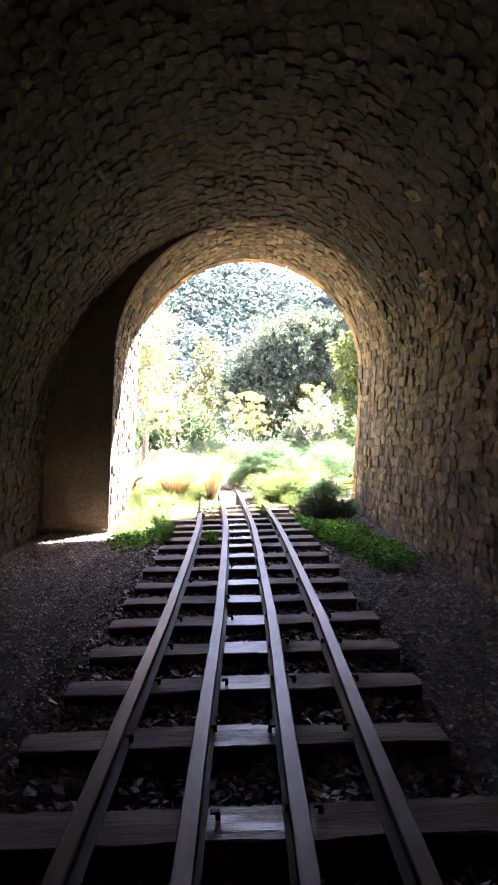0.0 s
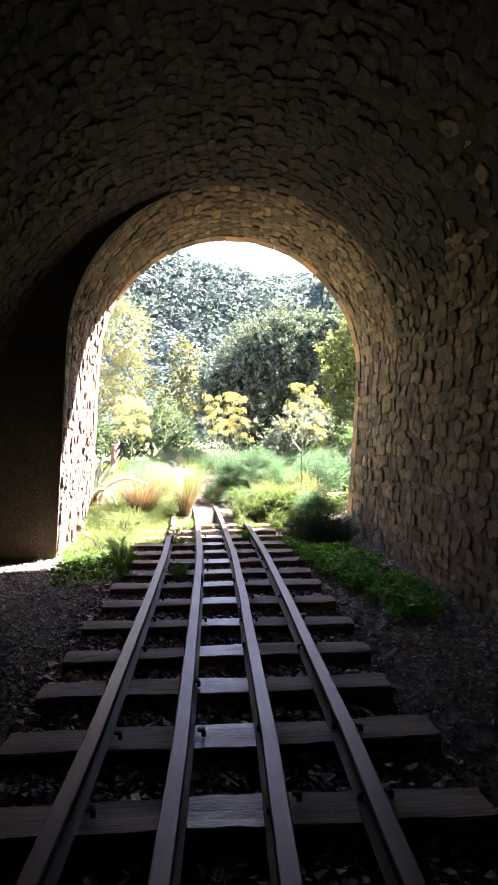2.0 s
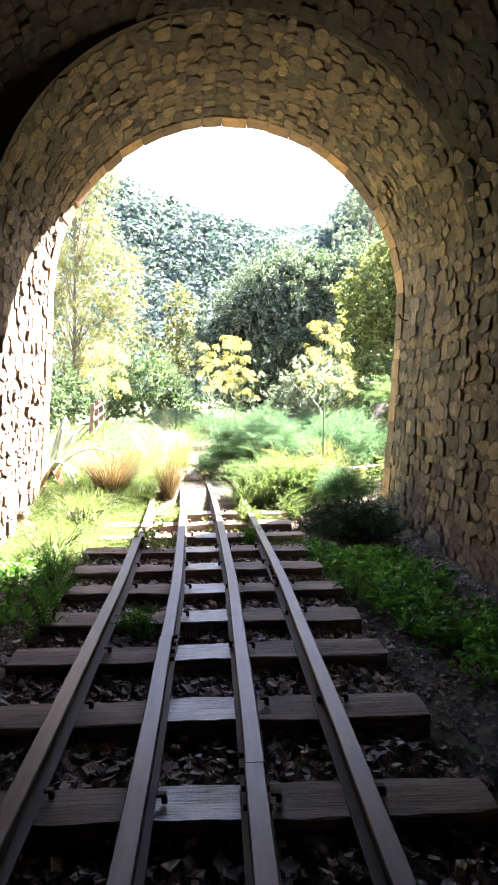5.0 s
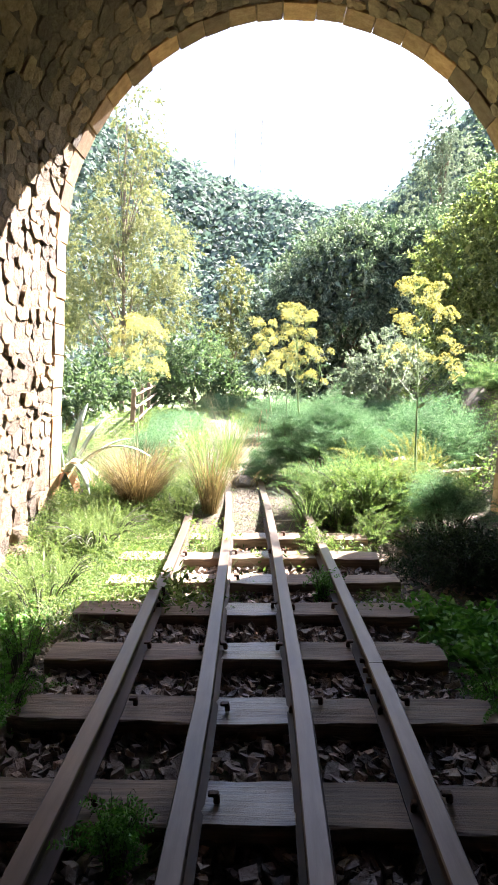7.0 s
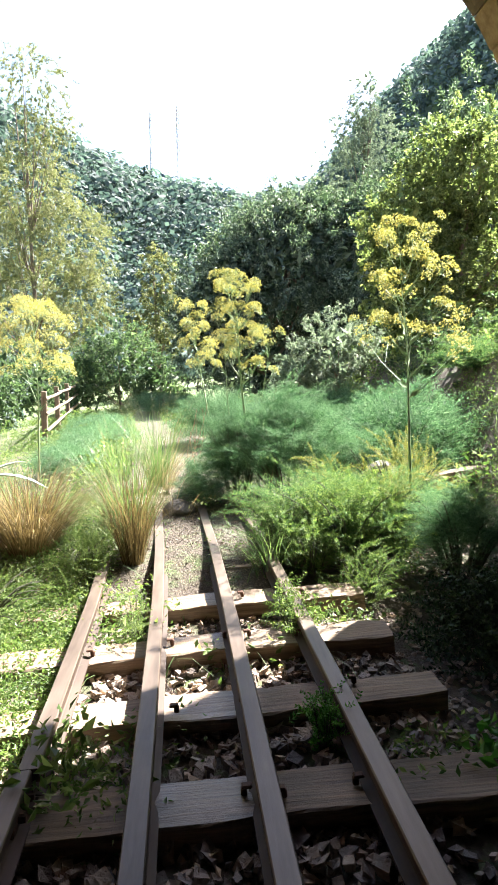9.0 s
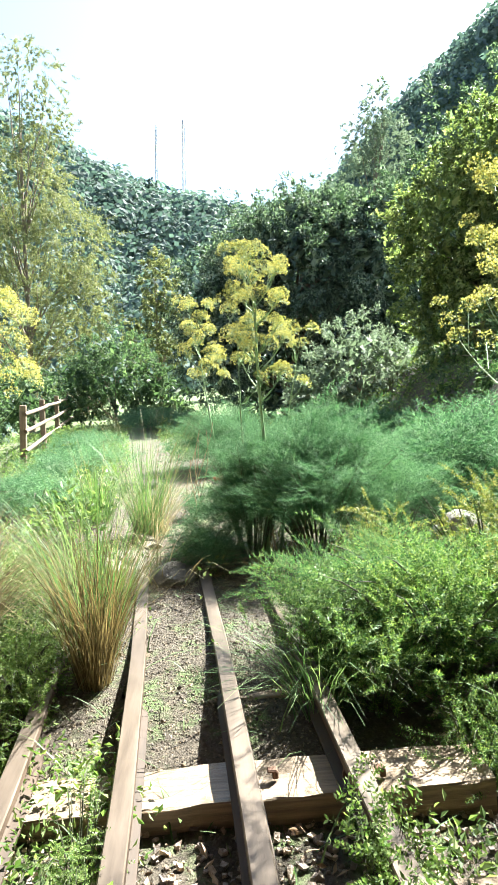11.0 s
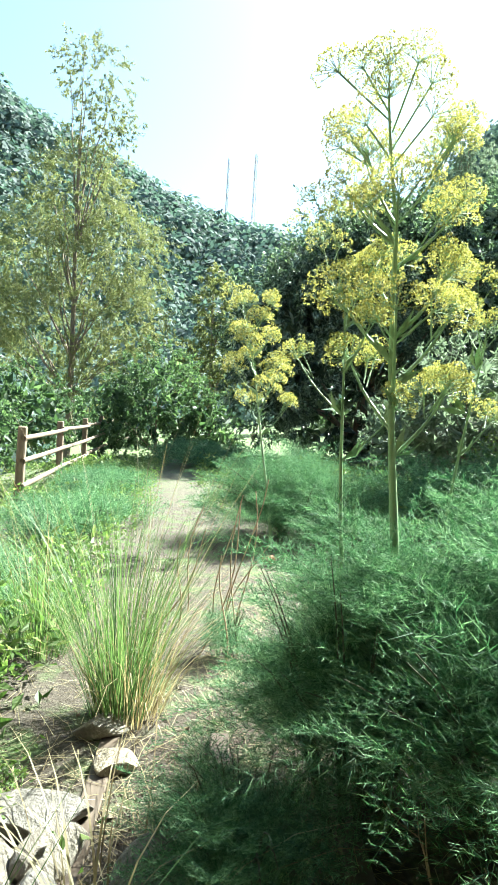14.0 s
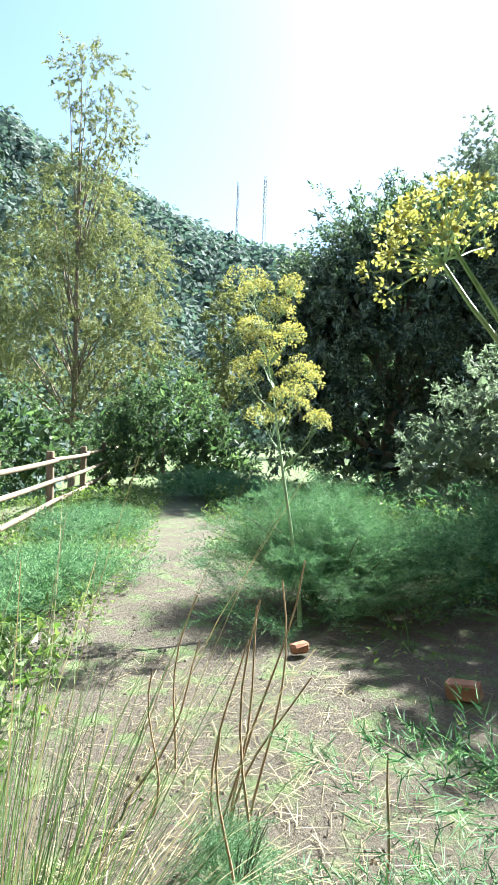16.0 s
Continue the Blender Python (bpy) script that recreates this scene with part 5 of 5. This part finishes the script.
    tagged(new("ground_weeds", raw("ground_weeds", v, f, M_WEED)), "bright green weeds and herbs covering the ground", "weeds", kind="stuff")
    # short grass
    n = 30000
    x, y = r.uniform(-3.6, 5.2, n), 10.0 + 13 * r.uniform(0, 1, n) ** 1.4
    xt = x - track_dx(y)
    keep = ((xt < -0.7) | (xt > 1.3) | ((y > 11.2) & (y < 14.2) & (r.random(n) < 0.12))) & (fbm(x + 5, y, 1.1) > -0.1)
    keep &= ~((y < FRONT) & ((x < -1.85) | (x > 1.2)))
    x, y = x[keep], y[keep]
    m = len(x)
    p = np.stack([x, y, height(x, y) - 0.01], 1)
    d = r.normal(size=(m, 3)) * np.array([0.45, 0.45, 0.1]) + np.array([0, 0, 1])
    v, f = blades(p, d, r.uniform(0.08, 0.32, m), 0.006, r.uniform(0.2, 0.9, m), r, 3)
    tagged(new("short_grass", raw("short_grass", v, f, M_GRASS)), "short green grass among the weeds", "grass", kind="stuff")
    # straw litter on the path
    n = 2600
    y = 13.8 + 3.6 * r.uniform(0, 1, n) ** 1.7
    x = r.normal(0.02, 0.42, n)
    p = np.stack([x, y, height(x, y) + 0.012], 1)
    d = r.normal(size=(n, 3)) * np.array([1, 1, 0.06])
    v, f = blades(p, d, r.uniform(0.04, 0.2, n), 0.0026, 0.05, r, 2)
    tagged(new("straw_litter", raw("straw_litter", v, f, M_STRAW)), "dry straw and stalks littering the path", "litter", kind="stuff")
    n = 1800
    x, y = r.uniform(-0.9, 1.0, n), r.uniform(0.5, 12.0, n)
    p = np.stack([x, y, height(x, y) + 0.03], 1)
    d = r.normal(size=(n, 3)) * np.array([1, 1, 0.2])
    v, f = leaf_quads(p, d, r.uniform(0.025, 0.06, n), r.uniform(0.01, 0.02, n), r)
    tagged(new("leaf_litter", raw("leaf_litter", v, f, M_TWIG)), "dry fallen leaves between the sleepers", "litter", kind="stuff")


ground_weeds()


# ---- fence ----
def wooden_fence():
    thing = tagged(new("wooden_fence"), "weathered three-rail wooden fence beside the path", "fence")
    posts = [(-2.71, 20.65), (-3.02, 23.34), (-3.33, 26.03), (-3.6, 28.7), (-3.8, 31.3), (-3.9, 33.9)]
    r = np.random.default_rng(5)
    g = [float(height(x, y)) for x, y in posts]
    g = [0.2 * z + 0.8 * (0.14 + 0.05 * k) for k, z in enumerate(g)]
    for (x, y), z in zip(posts, g):
        bm = bmesh.new()
        box(bm, (0, 0, 0.4), (0.1, 0.1, 1.24), 0.012, pose(x, y, z, r.uniform(-2, 2), r.uniform(-2, 2), 5))
        part("post", bm, M_FENCE, thing)
    for (a, b), za, zb in zip(zip(posts, posts[1:]), g, g[1:]):
        for h in (0.28, 0.58, 0.88):
            heap = Heap()
            t = np.linspace(0, 1, 4)[:, None]
            p0, p1 = np.array([a[0] + 0.06, a[1] - 0.08, za + h + r.uniform(-0.02, 0.02)]), np.array([b[0] + 0.06, b[1] + 0.08, zb + h + r.uniform(-0.02, 0.02)])
            heap.tube(p0 + (p1 - p0) * t + np.array([0, 0, -0.006]) * np.sin(t * np.pi), 0.034, 8)
            part("fence_rail", heap.mesh("fence_rail", M_FENCE, True), None, thing)


wooden_fence()


# ---- masts on the ridge ----
def lattice_mast(x, y, top, width, label):
    thing = tagged(new("lattice_mast"), label, "mast", "masts on the ridge")
    g = float(height(x, y)) - 0.5
    legs = [np.array([math.cos(a), math.sin(a), 0]) * width / 2 for a in (0.3, 2.4, 4.5)]
    for l in legs:
        heap = Heap()
        heap.tube(np.array([[x, y, g] + l, [x, y, top] + l * 0.5]), 0.06, 5)
        part("leg", heap.mesh("leg", M_MAST), None, thing)
    heap = Heap()
    zs = np.arange(g + 0.8, top, 0.9)
    for k, z in enumerate(zs[:-1]):
        for q in range(3):
            heap.tube(np.array([[x, y, z] + legs[q], [x, y, zs[k + 1]] + legs[(q + 1) % 3]]), 0.04, 4)
    part("bracing", heap.mesh("bracing", M_MAST), None, thing)


for az_, el_, lab in ((-0.064, 0.405, "thin grey radio mast on the hill's ridge"), (-0.022, 0.415, "grey lattice radio mast on the hill's ridge")):
    rr_ = 112.0
    lattice_mast(0.2 + rr_ * math.sin(az_), 14 + rr_ * math.cos(az_), 1.43 + el_ * rr_, 0.5 if az_ < -0.03 else 0.8, lab)


# ---- rocks, bricks, loose things ----
def rock(name, x, y, size, rot, seed, mat, label, cat="rock", sink=0.2, group=""):
    r = np.random.default_rng(seed)
    bm = bmesh.new()
    bmesh.ops.create_icosphere(bm, subdivisions=3, radius=0.5)
    dirs = [Vector(unit(r.normal(size=3))) for _ in range(11)]
    lim = [r.uniform(0.27, 0.42) for _ in dirs]
    for v in bm.verts:
        for d, l in zip(dirs, lim):
            e = v.co.dot(d) - l
            if e > 0:
                v.co -= d * e
        v.co += v.co.normalized() * noise.noise(v.co * 5 + Vector((seed, 0, 0))) * 0.035
        v.co.x, v.co.y, v.co.z = v.co.x * size[0] * 1.25, v.co.y * size[1] * 1.25, v.co.z * size[2] * 1.25
    ob = part(name, bm, mat, None)
    ob.matrix_world = pose(x, y, float(height(x, y)) + size[2] * (0.42 - sink), *rot)
    tagged(ob, label, cat, group)


for k, (x, y, sx, sy, sz, rz) in enumerate([(-0.38, 14.38, 0.3, 0.16, 0.12, 8), (-0.36, 13.97, 0.32, 0.26, 0.16, 30), (-0.42, 14.16, 0.2, 0.16, 0.12, -12), (-0.05, 13.93, 0.27, 0.2, 0.15, 10), (-0.27, 14.24, 0.18, 0.12, 0.12, 50), (-0.28, 14.12, 0.12, 0.1, 0.08, 0), (0.0, 14.2, 0.2, 0.16, 0.14, 60), (-0.3, 14.9, 0.2, 0.12, 0.08, 33), (-0.2, 14.7, 0.16, 0.12, 0.07, 80)]):
    rock("rock", x, y, (sx, sy, sz), (4 * k % 11, 3 * k % 9, rz), 80 + k, M_ROCK, "pale broken stone lying across the buried rails", group="stones across the track")
rock("rock", 1.8, 13.9, (0.5, 0.35, 0.5), (0, 8, 20), 91, M_ROCK, "pale boulder among the bushes", sink=0.05)
rock("rock", -2.05, 11.3, (0.35, 0.5, 0.25), (0, 0, 10), 93, M_STONE_OB, "fallen brown wall stone at the foot of the portal", sink=0.1)


for k, (x, y, sx, sy, sz, rz) in enumerate([(-1.98, 11.62, 0.3, 0.26, 0.2, 15), (-1.82, 11.85, 0.2, 0.18, 0.14, 50), (-1.95, 12.05, 0.24, 0.2, 0.3, 75)]):
    rock("rock", x, y, (sx, sy, sz), (5 * k, 7 * k, rz), 101 + k, M_STONE_OB, "broken brown stone at the foot of the portal", group="broken stones at the portal")


def broken_brick(x, y, rz, s, label):
    bm = bmesh.new()
    box(bm, (0, 0, 0.05), (0.19 * s, 0.11 * s, 0.1 * s), 0.01)
    r = random.Random(int(x * 100))
    for v in bm.verts:
        v.co += Vector((r.uniform(-1, 1), r.uniform(-1, 1), r.uniform(-1, 1))) * 0.007
        if v.co.x > 0.07:
            v.co.x -= 0.2 * v.co.z
    ob = part("brick", bm, M_BRICK, None)
    ob.matrix_world = pose(x, y, float(height(x, y)) - 0.005, 4, -5, rz)
    tagged(ob, label, "brick", "broken bricks")


broken_brick(0.35, 17.45, 25, 0.52, "broken red brick at the foot of the fennel bush")
broken_brick(1.07, 16.97, -30, 0.8, "broken grey-red brick lying on the gravel")


def agave(x, y):
    thing = tagged(new("agave"), "grey-green agave with long arching leaves", "agave")
    g = float(height(x, y))
    for k, (a, ln, up, bend) in enumerate([(0.4, 0.9, 1.5, 0.5), (1.4, 1.1, 2.6, 0.25), (2.3, 0.9, 1.8, 0.4), (3.3, 0.9, 1.2, 0.6), (4.2, 0.8, 1.0, 0.8), (5.2, 1.0, 1.0, 1.1), (5.9, 1.1, 1.6, 0.9), (0.9, 1.0, 2.2, 0.3), (4.8, 0.9, 2.4, 0.35)]):
        d = unit(np.array([math.cos(a), math.sin(a), up]))
        h = unit(np.array([math.cos(a), math.sin(a), 0]))
        side = np.array([-h[1], h[0], 0])
        t = np.linspace(0, 1, 12)
        v = []
        for q in t:
            c = np.array([x, y, g]) + h * 0.06 + d * ln * q + h * bend * ln * q * q * 0.5 - np.array([0, 0, 1]) * bend * ln * 0.55 * q ** 3
            w = 0.06 * (1 - q) ** 0.55 * (0.75 + 0.6 * q) + 0.002
            v += [c - side * w + np.array([0, 0, 0.35 * w]), c + np.array([0, 0, -0.018 * (1 - q)]), c + side * w + np.array([0, 0, 0.35 * w]), c + np.array([0, 0, 0.012 * (1 - q)])]
        f = np.array([(4 * i + j, 4 * i + (j + 1) % 4, 4 * i + 4 + (j + 1) % 4, 4 * i + 4 + j) for i in range(11) for j in range(4)])
        part("leaf", raw("leaf", np.array(v), f, M_AGAVE, True), None, thing)
    for k in range(5):
        a = 4.4 + 0.45 * k
        t = np.linspace(0, 1, 7)
        v = []
        h = np.array([math.cos(a), math.sin(a), 0])
        side = np.array([-h[1], h[0], 0])
        for q in t:
            c = np.array([x, y, g + 0.14 + 0.03 * k]) + h * (0.1 + 0.42 * q) - np.array([0, 0, 1]) * (0.16 + 0.03 * k) * q * q
            w = 0.08 * (1 - q * 0.6)
            v += [c - side * w, c + side * w + np.array([0, 0, 0.02]), c + np.array([0, 0, -0.02])]
        f = np.array([(3 * i + j, 3 * i + (j + 1) % 3, 3 * i + 3 + (j + 1) % 3, 3 * i + 3 + j) for i in range(6) for j in range(3)])
        part("dead_leaf", raw("dead_leaf", np.array(v), f, M_DEADLEAF), None, thing, "withered brown leaf")


agave(-2.02, 13.6)


def dead_stems(x, y, seed, n, h, label, spread=0.12):
    r = np.random.default_rng(seed)
    thing = tagged(new("dry_stems"), label, "dry plant", "dry stems on the path")
    g = float(height(x, y))
    for k in range(n):
        p0 = np.array([x + r.normal() * spread, y + r.normal() * spread, g - 0.02])
        e = p0 + np.array([r.normal() * 0.12 + 0.06, r.normal() * 0.08, h * r.uniform(0.6, 1.05)])
        t = np.linspace(0, 1, 8)[:, None]
        heap = Heap()
        heap.tube(p0 + (e - p0) * t + np.array([0.04, 0, 0]) * np.sin(t * np.pi * 1.3 + k), 0.004 * (1.2 - 0.6 * t[:, 0]), 5)
        part("stem", heap.mesh("stem", M_TWIG), None, thing)


dead_stems(0.1, 15.75, 3, 7, 0.85, "thin dry brown stems standing on the path")
dead_stems(-0.2, 16.1, 4, 4, 0.6, "thin dry stems beside the path")


def dead_branch(x, y, seed, label):
    r = np.random.default_rng(seed)
    thing = tagged(new("dead_branch"), label, "branch", "dead branches")
    g = float(height(x, y))
    for k in range(7):
        a = r.uniform(0, 6.28)
        p = np.array([x, y, g + 0.02])
        d = unit(np.array([math.cos(a), math.sin(a), r.uniform(0.5, 1.3)]))
        heap = Heap()
        pts = [p]
        for q in range(6):
            d = unit(d + r.normal(size=3) * 0.25)
            pts.append(pts[-1] + d * 0.055)
        heap.tube(np.array(pts), 0.0032 * np.linspace(1.2, 0.3, 7), 5)
        for q in (2, 3, 4, 5):
            e = unit(d + r.normal(size=3) * 0.8)
            heap.tube(np.array([pts[q], pts[q] + e * 0.05, pts[q] + e * 0.1 + np.array([0, 0, 0.02])]), 0.0014, 4)
        part("twig", heap.mesh("twig", M_TWIG), None, thing)


dead_branch(0.66, 13.95, 12, "bare dry twigs under the fennel bush")
dead_branch(0.9, 13.95, 13, "bare reddish twigs under the fennel bush")


def fallen_log(x, y, rz, ln, rad, seed, label):
    heap = Heap()
    t = np.linspace(-0.5, 0.5, 12)
    path = np.stack([t * ln, 0.03 * np.sin(5 * t + seed), 0.02 * np.cos(7 * t)], 1)
    heap.tube(path, rad * (1 + 0.15 * np.sin(9 * t)), 9)
    v = np.concatenate(heap.v)
    for e in (0, 11):
        c = path[e]
        heap.add(np.concatenate([v[e * 9:(e + 1) * 9], c[None]]), np.array([(i, (i + 1) % 9, 9) for i in range(9)]))
    ob = new("fallen_log", heap.mesh("fallen_log", M_BARK))
    ob.matrix_world = pose(x, y, float(height(x, y)) + rad * 0.8, 0, 0, rz)
    tagged(ob, label, "log")


fallen_log(2.75, 14.2, 12, 1.3, 0.07, 2, "brown fallen log lying on the bank")


def cable():
    ys = np.linspace(1.5, 10.4, 50)
    xs = -2.5 + 0.085 * ys + 0.03 * np.sin(1.7 * ys)
    heap = Heap()
    heap.tube(np.stack([xs, ys, height(xs, ys) + 0.02 + 0.006 * np.sin(3 * ys)], 1), 0.008, 7)
    tagged(new("cable", heap.mesh("cable", M_RUST, True)), "grey cable running along the tunnel floor", "cable")


cable()


def iron_hook(x, y, z):
    thing = tagged(new("iron_hook"), "rusty iron hook with a ring set in the portal stone", "hook")
    heap = Heap()
    heap.tube(np.array([[x + 0.08, y, z], [x - 0.05, y, z], [x - 0.1, y, z + 0.03], [x - 0.12, y, z + 0.08]]), 0.012, 7)
    part("spike", heap.mesh("spike", M_RUST, True), None, thing)
    a = np.linspace(0, 2 * np.pi, 20)
    heap = Heap()
    heap.tube(np.stack([x - 0.08 + 0.02 * np.cos(a), y + 0.075 * np.cos(a), z - 0.075 + 0.085 * np.sin(a)], 1), 0.008, 6)
    part("ring", heap.mesh("ring", M_RUST, True), None, thing)


iron_hook(RING_C + RING_R, 12.72, 2.5)


# Solid dark blocks stand for the shade inside the wall's open slots.
def slot_shade_blocks():
    p = ring_profile()
    for y, z in SLOTS:
        x = RING_C + RING_R + 0.02 - 0.05 * max(0, SPRING - z) / 3 if z < SPRING else RING_C + math.sqrt(RING_R ** 2 - (z - SPRING) ** 2)
        bm = bmesh.new()
        box(bm, (x + 0.02, y, z), (0.06, 0.07, 0.24), 0.01)
        part("slot_shade_block", bm, M_RUST, wall_ring if y > STEP else wall_bore, "solid dark block standing for the shade in a masonry slot")


slot_shade_blocks()


# ---- dressed stones round the mouth, then the single stones of the walls ----
def voussoirs():
    p = ring_profile(90)
    seg = np.hypot(*np.diff(p, axis=0).T)
    s_at = np.concatenate([[0], np.cumsum(seg)])
    nr = inward(p)
    r = np.random.default_rng(17)
    s = 0.25
    while s < s_at[-1] - 0.2:
        h = r.uniform(0.24, 0.33)
        gap = 0.0004 if r.random() < 0.8 else 0.002
        ss = np.array([s + gap, s + h - gap])
        deep, proud = r.uniform(0.3, 0.36), 0.02 + r.uniform(-0.008, 0.008)
        y0, y1 = FRONT - 0.3 + 0.002, FRONT + r.uniform(-0.01, 0.012)
        v = []
        for q in ss:
            px, pz = np.interp(q, s_at, p[:, 0]), np.interp(q, s_at, p[:, 1])
            nx_, nz_ = np.interp(q, s_at, nr[:, 0]), np.interp(q, s_at, nr[:, 1])
            for o in (proud, -deep):
                for y in (y0, y1):
                    v.append((px + nx_ * o, y, pz + nz_ * o))
        bm = bmesh.new()
        vs = [bm.verts.new(c) for c in v]
        for f in ((0, 1, 3, 2), (4, 6, 7, 5), (0, 4, 5, 1), (2, 3, 7, 6), (0, 2, 6, 4), (1, 5, 7, 3)):
            bm.faces.new([vs[i] for i in f])
        bmesh.ops.recalc_face_normals(bm, faces=bm.faces[:])
        bmesh.ops.bevel(bm, geom=bm.edges[:], offset=0.009, segments=1, affect="EDGES")
        for w in bm.verts:
            w.co += Vector((r.uniform(-1, 1), r.uniform(-1, 1), r.uniform(-1, 1))) * 0.005
        part("voussoir", bm, M_QUOIN, wall_ring)
        s += h


voussoirs()
for parent, singles, stone_mat in ((wall_ring, single_r, M_STONE_OB), (wall_bore, single_m, M_LIT_STONE_OB)):
    for w, q, t in singles:
        part("stone", raw("stone", w, [q, t], stone_mat), None, parent)
